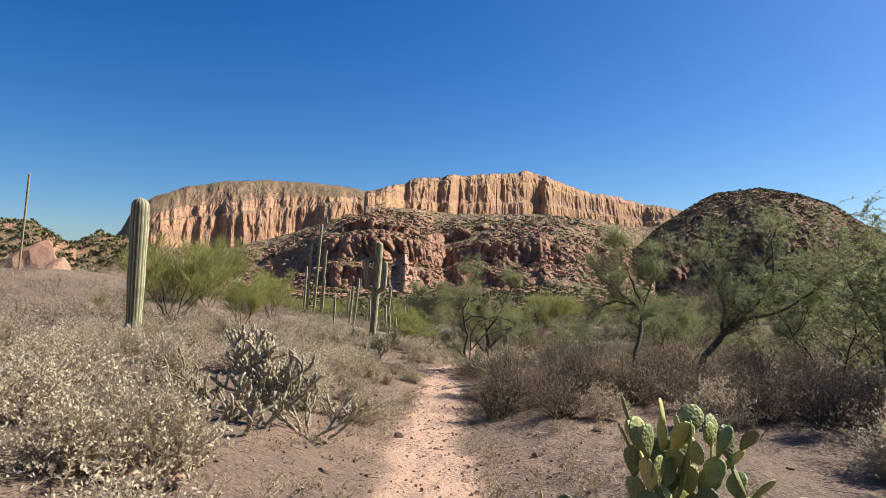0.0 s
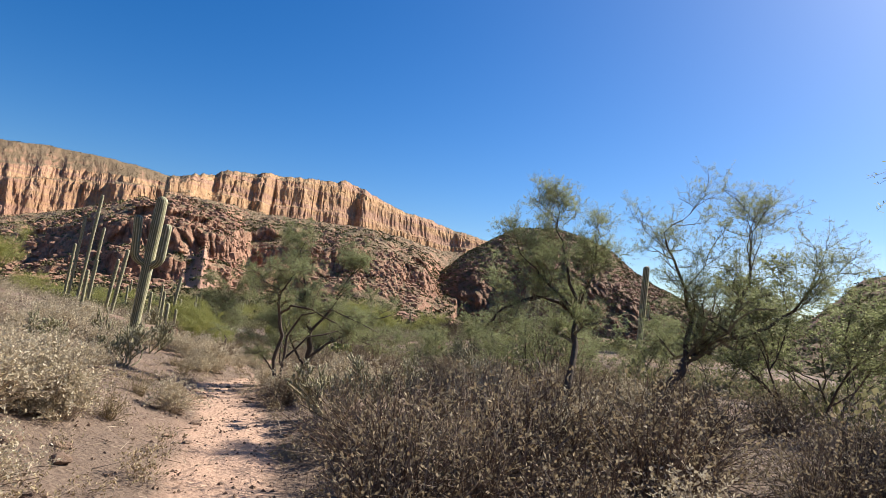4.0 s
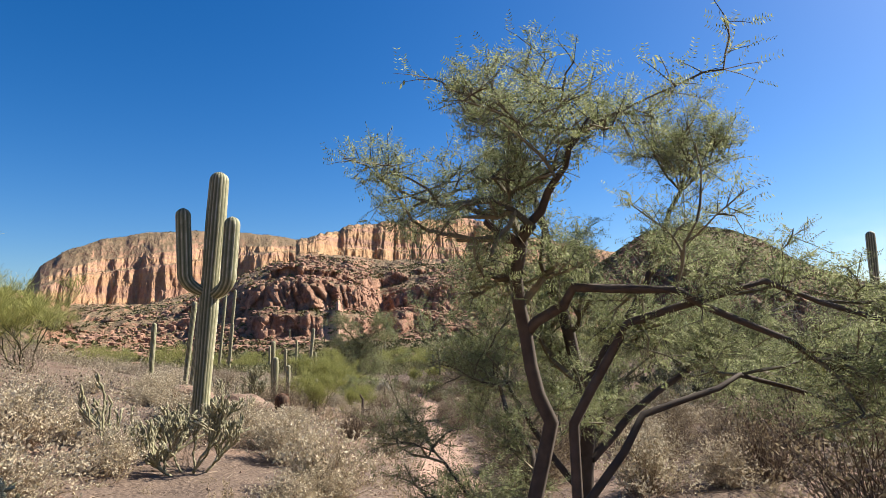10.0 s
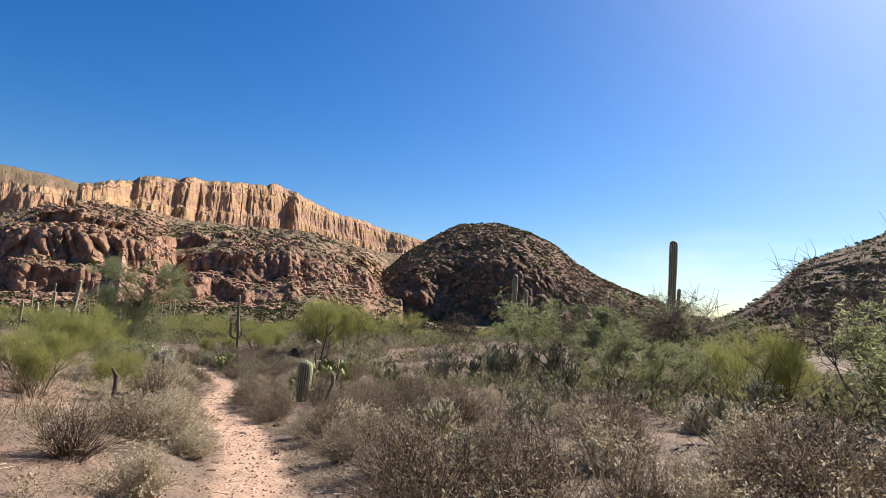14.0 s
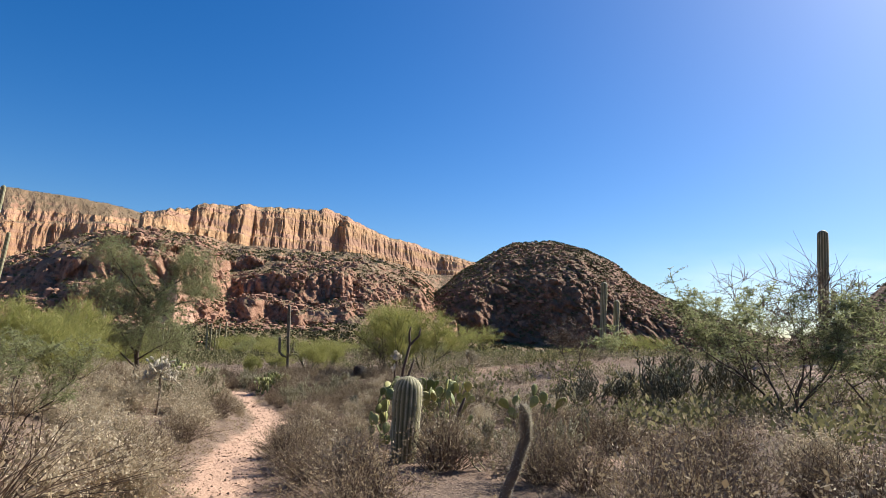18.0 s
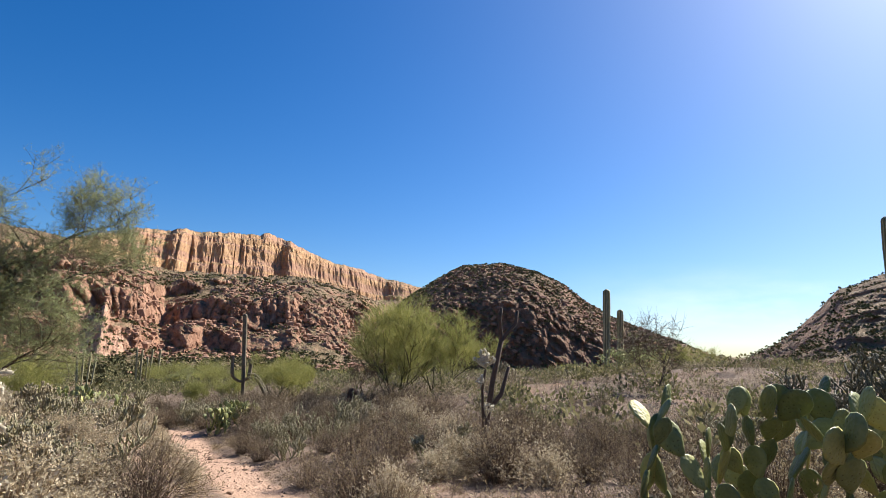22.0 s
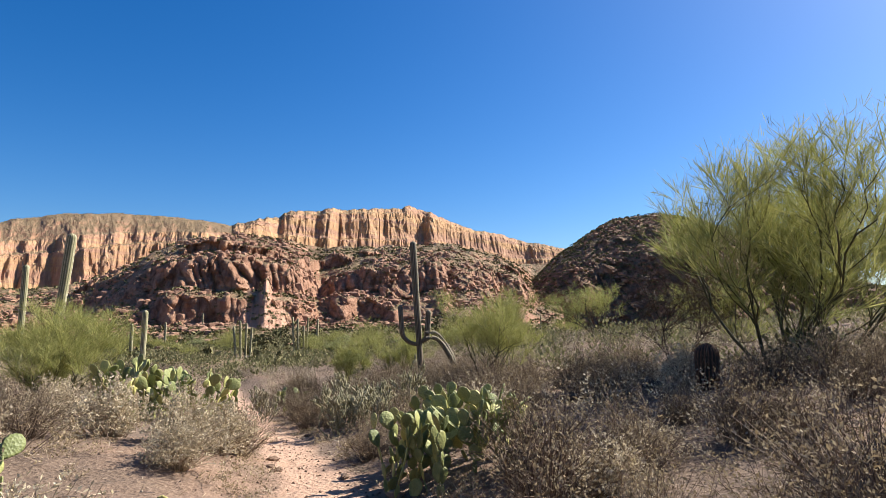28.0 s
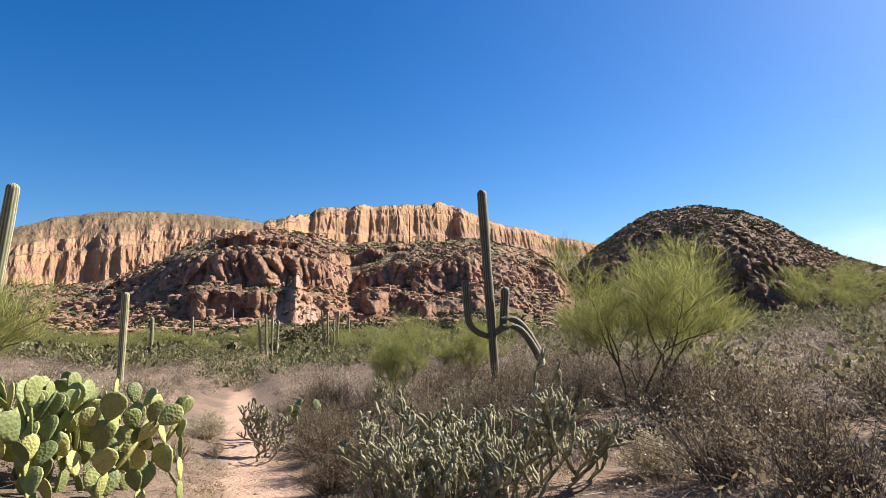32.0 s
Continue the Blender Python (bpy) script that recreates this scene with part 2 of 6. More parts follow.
SOIL = ground_mat()
STONE = stone_mat("weathered_stone", [(0.3, (0.17, 0.115, 0.09)), (0.55, (0.33, 0.24, 0.18)), (0.75, (0.45, 0.35, 0.28))])
STONE_TAN = stone_mat("sandy_stone", [(0.3, (0.36, 0.24, 0.17)), (0.6, (0.50, 0.36, 0.26))])
STONE_DARK = stone_mat("varnished_stone", [(0.3, (0.07, 0.05, 0.045)), (0.6, (0.16, 0.115, 0.095))])
TWIG_GREY = plant_mat("grey_dry_twigs", [(0.0, (0.25, 0.18, 0.115)), (0.5, (0.46, 0.36, 0.25)), (1.0, (0.64, 0.54, 0.40))])
LEAF_GREY = plant_mat("pale_dry_leaves", [(0.0, (0.48, 0.40, 0.25)), (0.6, (0.71, 0.61, 0.43)), (1.0, (0.86, 0.78, 0.59))], through=0.35)
TWIG_BROWN = plant_mat("brown_dry_twigs", [(0.0, (0.105, 0.072, 0.05)), (0.6, (0.21, 0.152, 0.108)), (1.0, (0.37, 0.29, 0.215))])
LEAF_BROWN = plant_mat("brown_dry_leaves", [(0.0, (0.26, 0.19, 0.11)), (1.0, (0.48, 0.40, 0.26))], through=0.35)
STRAW = plant_mat("yellowed_straw", [(0.0, (0.32, 0.24, 0.13)), (1.0, (0.58, 0.48, 0.30))], through=0.2)
BARK = plant_mat("dark_bark", [(0.0, (0.075, 0.058, 0.045)), (1.0, (0.16, 0.125, 0.095))], 0.9, 14.0)
BARK_GREEN = plant_mat("olive_bark", [(0.0, (0.085, 0.085, 0.04)), (1.0, (0.15, 0.13, 0.07))], 0.8, 9.0)
LEAF_OLIVE = plant_mat("small_olive_leaves", [(0.0, (0.21, 0.245, 0.095)), (0.6, (0.38, 0.41, 0.19)), (1.0, (0.57, 0.58, 0.34))], through=0.5)
TWIG_GREEN = plant_mat("green_twigs", [(0.0, (0.25, 0.27, 0.075)), (0.6, (0.42, 0.43, 0.135)), (1.0, (0.60, 0.57, 0.23))], through=0.35)
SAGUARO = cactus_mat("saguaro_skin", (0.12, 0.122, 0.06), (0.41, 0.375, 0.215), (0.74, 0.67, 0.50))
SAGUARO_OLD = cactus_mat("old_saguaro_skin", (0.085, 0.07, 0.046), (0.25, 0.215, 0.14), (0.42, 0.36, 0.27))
BARREL = cactus_mat("barrel_skin", (0.05, 0.035, 0.02), (0.13, 0.07, 0.04), (0.32, 0.15, 0.085))
RED_SPINE = plant_mat("red_brown_spines", [(0.0, (0.22, 0.10, 0.06)), (1.0, (0.42, 0.22, 0.13))], through=0.2)
STONE_RED = stone_mat("reddish_talus", [(0.3, (0.21, 0.125, 0.09)), (0.55, (0.38, 0.24, 0.17)), (0.75, (0.52, 0.36, 0.27))])
STONE_PINK = stone_mat("pink_bedrock", [(0.3, (0.34, 0.19, 0.13)), (0.6, (0.56, 0.36, 0.27))])
CHOLLA = plant_mat("cholla_joint", [(0.0, (0.22, 0.21, 0.115)), (0.6, (0.37, 0.345, 0.20)), (1.0, (0.52, 0.48, 0.31))], 0.75, 18.0)
CHOLLA_OLD = plant_mat("withered_cholla_joint", [(0.0, (0.13, 0.10, 0.07)), (1.0, (0.30, 0.245, 0.18))], 0.85, 18.0)
SPINE = plant_mat("pale_spines", [(0.0, (0.50, 0.45, 0.33)), (1.0, (0.76, 0.71, 0.56))], through=0.3)
CHOLLA_DARK = plant_mat("staghorn_joint", [(0.0, (0.10, 0.10, 0.06)), (0.6, (0.17, 0.165, 0.10)), (1.0, (0.27, 0.25, 0.17))], 0.75, 18.0)
CHOLLA_PALE = plant_mat("pale_cholla_joint", [(0.0, (0.26, 0.225, 0.14)), (1.0, (0.52, 0.46, 0.32))], 0.8, 18.0)
TWIG_OLIVE = plant_mat("olive_twigs", [(0.0, (0.13, 0.11, 0.07)), (1.0, (0.32, 0.28, 0.18))], 0.85, 14.0)
DEADWOOD = plant_mat("dead_wood", [(0.0, (0.085, 0.06, 0.045)), (1.0, (0.17, 0.125, 0.095))], 0.9, 16.0)


def pad_skin():
    """Waxy green skin, dotted with dark spine cushions, yellowed in patches."""
    k = Mat("prickly_pear_pad", 0.55)
    v = k.coords((1, 1, 1))
    tone = k.ramp(k.obj_random(), [(0.0, (0.12, 0.145, 0.055)), (0.5, (0.24, 0.255, 0.095)), (0.85, (0.35, 0.345, 0.125)), (1.0, (0.46, 0.42, 0.15))])
    tone = k.mix(0.6, tone, k.ramp(k.noise(3.0, 4, 0.65, v), [(0.3, (0.6, 0.66, 0.62)), (0.7, (1.25, 1.2, 1.1))]), "MULTIPLY")
    vor = k.node("ShaderNodeTexVoronoi", Scale=9.0)
    k.l.new(v, vor.inputs["Vector"])
    dots = k.ramp(vor.outputs["Distance"], [(0.10, (0.35, 0.28, 0.18)), (0.20, (1, 1, 1))])
    k.bump(vor.outputs["Distance"], 0.35, 0.02)
    return k.colour(k.mix(0.8, tone, dots, "MULTIPLY"))


PAD = pad_skin()
CREAM = plant_mat("cream_spined_joint", [(0.0, (0.62, 0.56, 0.42)), (1.0, (0.88, 0.83, 0.68))], 0.9, 40.0, 0.2)
BRUSH = plant_mat("valley_brush_leaves", [(0.0, (0.13, 0.135, 0.06)), (0.6, (0.25, 0.24, 0.115)), (1.0, (0.40, 0.36, 0.20))], 0.9, 2.0, 0.3)
DRY = plant_mat("dry_brush_leaves", [(0.0, (0.13, 0.10, 0.07)), (0.5, (0.28, 0.23, 0.165)), (1.0, (0.52, 0.46, 0.35))], 0.9, 2.0, 0.2)
SCRUB = plant_mat("far_scrub", [(0.0, (0.09, 0.095, 0.04)), (0.6, (0.19, 0.18, 0.08)), (1.0, (0.33, 0.30, 0.15))], 0.9, 2.0)


# ---- shape helpers ----
def lattice(ix, iy, seed):
    h = np.sin(ix * 127.1 + iy * 311.7 + seed * 74.7) * 43758.5453
    return h - np.floor(h)


def vnoise(x, y, seed=0):
    x, y = np.asarray(x, float), np.asarray(y, float)
    ix, iy = np.floor(x), np.floor(y)
    fx, fy = x - ix, y - iy
    fx, fy = fx * fx * (3 - 2 * fx), fy * fy * (3 - 2 * fy)
    a, b = lattice(ix, iy, seed), lattice(ix + 1, iy, seed)
    c, d = lattice(ix, iy + 1, seed), lattice(ix + 1, iy + 1, seed)
    return (a * (1 - fx) + b * fx) * (1 - fy) + (c * (1 - fx) + d * fx) * fy


def fbm(x, y, seed=0, octaves=4):
    s, a, f = 0.0, 0.5, 1.0
    for o in range(octaves):
        s = s + a * vnoise(np.asarray(x) * f, np.asarray(y) * f, seed + o * 7)
        a, f = a * 0.5, f * 2.03
    return s / (1 - 0.5 ** octaves)


def ridge(x, y, seed=0, octaves=3):
    s, a, f = 0.0, 0.5, 1.0
    for o in range(octaves):
        s = s + a * (1 - np.abs(2 * vnoise(np.asarray(x) * f, np.asarray(y) * f, seed + o * 5) - 1))
        a, f = a * 0.5, f * 2.1
    return s / (1 - 0.5 ** octaves)


def smooth(t):
    t = np.clip(t, 0, 1)
    return t * t * (3 - 2 * t)


class Shape:
    """Collects vertices and faces of one mesh, with a rib value for each vertex."""

    def __init__(self):
        self.v, self.f, self.r, self.n = [], [], [], 0

    def add(self, verts, faces, rib=None):
        verts = np.asarray(verts, float)
        self.f.extend([tuple(i + self.n for i in q) for q in faces])
        self.v.append(verts)
        self.r.append(np.zeros(len(verts)) if rib is None else np.asarray(rib, float))
        self.n += len(verts)

    def tube(self, pts, radii, sides=5, cap=True):
        pts = [Vector(p) for p in pts]
        ring, verts = [], []
        side = Vector((1, 0, 0))
        for i, p in enumerate(pts):
            d = (pts[min(i + 1, len(pts) - 1)] - pts[max(i - 1, 0)]).normalized()
            u = d.cross(side)
            if u.length < 0.1:
                u = d.cross(Vector((0, 1, 0)))
            u.normalize()
            w = d.cross(u)
            for s in range(sides):
                a = 2 * math.pi * s / sides
                verts.append(p + (u * math.cos(a) + w * math.sin(a)) * radii[i])
        faces = [(i * sides + s, i * sides + (s + 1) % sides, (i + 1) * sides + (s + 1) % sides, (i + 1) * sides + s)
                 for i in range(len(pts) - 1) for s in range(sides)]
        if cap:
            verts.append(pts[-1] + (pts[-1] - pts[-2]).normalized() * radii[-1] * 0.8)
            t = len(verts) - 1
            faces += [((len(pts) - 1) * sides + s, (len(pts) - 1) * sides + (s + 1) % sides, t) for s in range(sides)]
        self.add([tuple(q) for q in verts], faces)

    def leaf(self, p, d, length, width):
        p, d = Vector(p), Vector(d).normalized()
        s = d.cross(Vector((random.uniform(-1, 1), random.uniform(-1, 1), random.uniform(-1, 1)))).normalized() * width * 0.5
        self.add([tuple(p), tuple(p + d * length * 0.5 + s), tuple(p + d * length), tuple(p + d * length * 0.5 - s)], [(0, 1, 2, 3)])

    def mesh(self, name, mat, soft=True):
        me = bpy.data.meshes.new(name)
        vs = np.concatenate(self.v) if self.v else np.zeros((0, 3))
        me.from_pydata(vs.tolist(), [], self.f)
        if self.r and max(r.max() if len(r) else 0 for r in self.r) > 0:
            at = me.attributes.new("rib", "FLOAT", "POINT")
            at.data.foreach_set("value", np.concatenate(self.r))
        me.materials.append(mat)
        if soft:
            me.polygons.foreach_set("use_smooth", [True] * len(me.polygons))
        return me


def part(name, me, parent=None, label="", m=None):
    ob = new(name, me)
    if parent is not None:
        ob.parent = parent
    if m is not None:
        ob.matrix_basis = m
    if label:
        ob["label"] = label
    return ob


def rand_dir(up=0.3):
    d = Vector((random.gauss(0, 1), random.gauss(0, 1), random.gauss(0, 1)))
    d.normalize()
    d.z = abs(d.z) * (1 - up) + up
    return d.normalized()


# ---- the lie of the land ----
PLAN = 1.55                             # metres to a unit of the hills' relief
TRAIL_Y = [-20, 0, 2.5, 5, 7.5, 10, 12.5, 14.5, 15.7, 16.6, 17.4, 18.4, 20, 23, 26, 29, 32, 35, 38, 41, 44, 47, 50, 53, 55.5, 63, 74, 93]
TRAIL_X = [0.9, -0.01, -0.03, -0.13, -0.27, -0.08, -0.07, -0.16, -0.45, -0.62, -0.5, -0.05, 0.45, 0.75, 1.0, 1.26, 1.4, 1.09, 1.31, 1.9, 2.31, 2.05, 1.71, 1.79, 1.65, 0.5, -1.8, -5.4]
LAND_Y = [-60, 0, 2.5, 5, 7.5, 10, 12.5, 15, 17.5, 20, 23, 26, 29, 32, 35, 38, 41, 44, 47, 50, 53, 55.5, 63, 77, 116, 170]
LAND_Z = [3.8, 1.26, 1.04, 0.72, 0.48, 0.26, 0.1, -0.12, -0.35, -0.62, -0.96, -1.31, -1.67, -1.98, -2.32, -2.6, -2.83, -3.04, -3.19, -3.44, -3.72, -3.72, -4.6, -5.4, -6.8, -8.0]


def trail_x(y):
    return np.interp(y, TRAIL_Y, TRAIL_X)


def near_land(x, y, rough=1.0):
    x, y = np.asarray(x, float), np.asarray(y, float)
    d = x - trail_x(y)
    z = np.interp(y, LAND_Y, LAND_Z)
    a = np.abs(d)
    z = z + 0.16 * smooth((a - 0.3) / 1.4)
    left = np.clip(-d - 0.3, 0, 20)
    right = np.clip(d - 0.5, 0, 20)
    z = z + (0.115 + 0.08 * np.exp(-((y - 32) / 9.0) ** 2)) * left + 0.085 * right * smooth((y - 44) / 12) + 0.03 * right
    z = z + rough * (0.22 * (fbm(x * 0.28, y * 0.28, 3) - 0.5) + 0.10 * (fbm(x * 1.3, y * 1.3, 5) - 0.5)) * smooth((a - 0.2) / 1.2)
    return z + rough * (0.06 * (fbm(x * 3.1, y * 3.1, 9) - 0.5) + 0.035 * (vnoise(x * 7.0, y * 7.0, 11) - 0.5))


def mesa_range(th):
    return np.interp(th, [-24, -21, -7, 8.4], [740, 700, 540, 415])


def slab_face(th, r):
    """Bare pale rock that slopes out of the foot of the crags."""
    mid = 0.9 * np.exp(-((th - 4.9) / 2.1) ** 4) * (0.75 + 0.5 * fbm(th * 1.3, r * 0.02, 111))
    return -6.5 + mid * 13.0 * smooth((r - 124 - 6 * (fbm(th * 0.9, r * 0.01, 113) - 0.5)) / 26) - 30 * (np.abs(th - 4.9) > 3.6)


def relief(th, r):
    """Height of the hills at a bearing (degrees left of straight ahead) and a range round the middle of the walk."""
    arc = np.radians(th) * r
    n_lo, n_hi = fbm(th * 0.55, r * 0.02, 21), fbm(arc * 0.12, r * 0.12, 33, 5)
    z = np.interp(r, [0, 60, 110, 150, 420, 800, 1500], [-3.9, -4.2, -5.2, -5.6, 0, 10, 0]) + 1.2 * (n_hi - 0.5) * smooth((r - 50) / 40)
    gold, dark = np.zeros_like(z), np.zeros_like(z)

    def scaled(tab_t, tab_z, ref, rng):
        h = np.interp(th, tab_t, tab_z)
        return (h - 1.0) * rng / ref + 1.0

    def raise_to(zz, g=0.0, dk=0.0):
        nonlocal z, gold, dark
        up = zz > z
        z = np.where(up, zz, z)
        gold, dark = np.where(up, g, gold), np.where(up, dk, dark)

    inside = lambda a, b, w: smooth((th - a) / w) * smooth((b - th) / w)
    # butte with a scrubby dome above its cliffs
    w = inside(1, 31.3, 1.2)
    r0 = 480 + 3.2 * np.clip(31 - th, 0, 30)
    top = scaled([3, 8.3, 9.7, 12.9, 17.1, 21, 24.4, 27.1, 28.6, 29.4, 31], [72, 75.4, 78, 80.4, 82.4, 79.3, 72.4, 59.7, 47.6, 30.5, 12], 560, r0 + 75) + 1.6
    foot = scaled([8.6, 15.4, 20.9, 25.6, 29.4], [46, 30, 15.5, 16, 13], 520, r0 + 15)
    flute = 24 * (fbm(th * 0.45, r * 0.01, 41, 2) - 0.5) + 7 * (fbm(th * 1.9, r * 0.05, 43) - 0.5)
    t = (r - r0 - flute) / 26
    lip = foot + (top - foot) * 0.62
    zz = foot + (lip - foot) * np.where(t < 0.55, smooth(t / 0.55) * 0.72, 0.72 + 0.28 * smooth((t - 0.55) / 0.45))
    zz = np.where(t > 1, lip + (top - lip) * np.sin(np.clip((r - r0 - 26 - flute) / 60, 0, 1) * math.pi / 2), zz)
    zz = zz - np.clip(r - r0 - 135, 0, 999) * 0.5 + 2.0 * (n_hi - 0.5)
    raise_to(np.where(t > 0, zz, -99) * w - 60 * (1 - w), 0.85 - 0.6 * smooth((t - 0.8) / 0.5), 0.42 * smooth((t - 0.75) / 0.5))
    # skirt below the cliffs
    rm = mesa_range(th)
    skirt_top = np.where(th > 8.4, scaled([8.6, 15.4, 20.9, 25.6, 29.4], [46, 30, 15.5, 16, 13], 520, r0), scaled([-21, -17.4, -13.4, -8.3, -0.7, 3.8, 8.3], [33, 32, 36.5, 40, 40, 43, 43], 410, rm))
    crest_t = [-21, -18, -16.5, -12.8, -9.9, -5.6, -0.9, 1.5, 3.2, 6.8, 10.2, 13.1, 16.1, 18.3, 22, 27, 32]
    crest = np.interp(th, crest_t, [0, 6, 11.5, 16.5, 18, 15.6, 14.8, 11, 13.5, 15, 15.2, 12.4, 6.5, 3.8, 2.5, 2, -2])
    crest_r = np.interp(th, [-20, -14, -4, 0.5, 2.2, 10, 16, 22], [215, 200, 190, 186, 166, 163, 170, 185]) + 9 * (fbm(th * 0.3, r * 0.01, 51, 2) - 0.5)
    back_r = np.where(th > 8.4, r0, rm - 8)
    u = np.clip((r - crest_r) / (back_r - crest_r), 0, 1.2)
    zz = crest + (skirt_top - crest) * (u ** 0.85) + 5.0 * (n_hi - 0.5) + 3.0 * (ridge(arc * 0.1, r * 0.07, 57) - 0.5)
    w = inside(-22, 31, 2.0)
    raise_to(np.where((r > crest_r) & (r < back_r + 30), zz, -99) * w - 60 * (1 - w), 0.25, 0.0)
    # craggy front below the crest, in broken tiers
    front = np.interp(th, [-20, -14, -4, 0.5, 2.2, 10, 16, 22], [62, 58, 52, 44, 33, 31, 36, 40])
    foot_r = crest_r - front
    big = 12 * (ridge(th * 0.34, r * 0.006, 61, 3) - 0.5)
    t = (r - foot_r) / front
    own = 0.55 * (fbm(arc * 0.018, r * 0.004, 62, 2) - 0.5) + 0.30 * (ridge(arc * 0.055, r * 0.01, 63, 2) - 0.5) + 0.12 * (ridge(arc * 0.21, r * 0.02, 64, 2) - 0.5)
    bold = np.clip(inside(1.2, 13.5, 2.0) + 0.55 * inside(-11, 0.6, 1.5) + 0.45 * (fbm(th * 0.35, r * 0.01, 66, 2) - 0.3), 0.15, 1)
    tame = 0.10 * smooth((t + 0.7) / 0.7) + 0.70 * np.clip(t, 0, 1) ** 1.1 + 0.20 * smooth((t - 0.45 - own) / 0.2)
    wall = 0.10 * smooth((t + 0.7) / 0.7) + 0.20 * np.clip(t, 0, 1) + 0.26 * smooth((t - 0.14 - own * 0.8) / 0.10) + 0.32 * smooth((t - 0.42 - own) / 0.12) + 0.12 * smooth((t - 0.8 - own) / 0.2)
    zz = tame * (1 - bold) + wall * bold
    zz = -5.8 + (crest + 5.8) * zz + (5.0 * (fbm(arc * 0.07, r * 0.07, 67, 3) - 0.5) + 2.0 * (fbm(arc * 0.11 + r * 0.05, r * 0.11, 68, 2) - 0.5) + 1.2 * (ridge(arc * 0.30, r * 0.33, 69, 2) - 0.5)) * smooth(t * 3) * smooth((1.15 - t) * 3)
    raise_to(np.where((r > foot_r - 24) & (r <= crest_r + 3), zz, -99) * w - 60 * (1 - w), 0.0, 0.10)
    raise_to(np.where((r > 118) & (r < 155), slab_face(th, r), -99), 0.0, 0.0)
    # mesa with fluted cliffs
    warp = th + 0.25 * (fbm(th * 1.3, r * 0.05, 70) - 0.5)
    big = 26 * (ridge(warp * 0.30, r * 0.002, 71, 2) - 0.5) + 6 * (fbm(warp * 1.1, r * 0.01, 72) - 0.5)
    top = scaled([-24, -21, -17.9, -15.3, -13.4, -10, -8.4, -7.3, -6.4, -4.5, -0.1, 3.4, 5.9, 8.35], [42, 46, 51.8, 57.5, 59.2, 69.2, 75, 77.8, 75.3, 75.3, 73.8, 71.7, 64, 59], 430, rm + 12) + 2.2
    top = top + 1.6 * (vnoise(th * 2.6, r * 0.03, 79) - 0.5) + 0.9 * (vnoise(th * 7.0, r * 0.08, 78) - 0.5)
    zz = np.zeros_like(z)
    for k, (at_m, share, run) in enumerate(((0, 0.34, 5.0), (7, 0.10, 4.0), (10, 0.30, 4.5), (15, 0.14, 4.0), (19, 0.12, 10.0))):
        own = big + 3.5 * (fbm(warp * (0.9 + 0.15 * k), r * 0.01, 73 + k) - 0.5) + 1.0 * (ridge(warp * 2.3, r * 0.03, 85 + k) - 0.5)
        zz = zz + share * smooth((r - rm - at_m - own) / run)
    zz = skirt_top - 2 + (top - skirt_top + 2) * zz
    zz = zz - np.clip(r - rm - 120, 0, 999) * 0.6 + 1.5 * (n_hi - 0.5)
    raise_to(np.where((r > rm - 22) & (th < 8.4) & (th > -24), zz, -99), 1.0, 0.0)
    # dark dome
    top = np.interp(th, [-50, -46, -44, -40.8, -38, -36.3, -34.1, -31.5, -28.5, -25, -23, -20.4, -18, -15], [0, 3, 7, 11.5, 16.5, 21, 28.4, 33.2, 36.2, 34.9, 30.2, 22.5, 12, 2])
    t = np.clip((r - 178 - 10 * (fbm(th * 0.16, r * 0.01, 81, 2) - 0.5)) / 80, 0, 1)
    body = 0.30 * smooth((t - 0.02) / 0.28) + 0.70 * np.sin(np.clip((t - 0.08) / 0.92, 0, 1) * math.pi / 2)
    led = np.floor(body * 9 + 1.6 * (ridge(th * 0.8, r * 0.03, 87) - 0.5)) / 9
    body = body * 0.92 + 0.08 * np.clip(led + 0.05, 0, 1)
    body = np.where(t >= 1, 1.0, body)
    zz = -5.5 + (top + 5.5) * body + (2.6 * (ridge(arc * 0.10, r * 0.10, 83, 3) - 0.5) + 1.6 * (n_hi - 0.5)) * smooth(t * 4) * (1 - 0.6 * t)
    zz = zz - np.clip(r - 275, 0, 999) * 0.35
    w = inside(-52, -14.5, 2.0)
    raise_to(np.where(r > 170, zz, -99) * w - 60 * (1 - w), 0.0, 0.85)
    # ridge over the wash, and low hills on the other hand
    top = np.interp(th, [-180, -120, -92, -79, -66, -62, -57.9, -55, -53.5, -52, -50.5, -48, -45], [16, 22, 30, 36, 32, 27.5, 22.6, 18.3, 13, 8.3, 4.9, 0, -4])
    t = np.clip((r - 95) / 85, 0, 1)
    zz = -4.8 + (top + 4.8) * (0.45 * t + 0.55 * smooth(t)) + 2.6 * (n_hi - 0.5) * smooth(t * 3) - np.clip(r - 190, 0, 999) * 0.3
    raise_to(np.where((r > 90) & (th < -40), zz, -99), 0.0, 0.6)
    top = np.interp(th, [27, 30, 32.3, 34, 36.2, 37.7, 39.2, 41.6, 46, 60, 80, 120, 180], [-2, 4.5, 6.3, 6.6, 4.4, 6.3, 8.5, 7.7, 9, 14, 18, 20, 16])
    t = np.clip((r - 62) / 50, 0, 1)
    zz = -4.2 + (top + 4.2) * (0.5 * t + 0.5 * smooth(t)) + 3.0 * (n_hi - 0.5) * smooth(t * 3) + 2.5 * (ridge(arc * 0.14, r * 0.14, 91) - 0.5) * smooth(t * 3 - 1) - np.clip(r - 125, 0, 999) * 0.25
    raise_to(np.where((r > 58) & (th > 27), zz, -99), 0.15, 0.0)
    return z, gold, dark


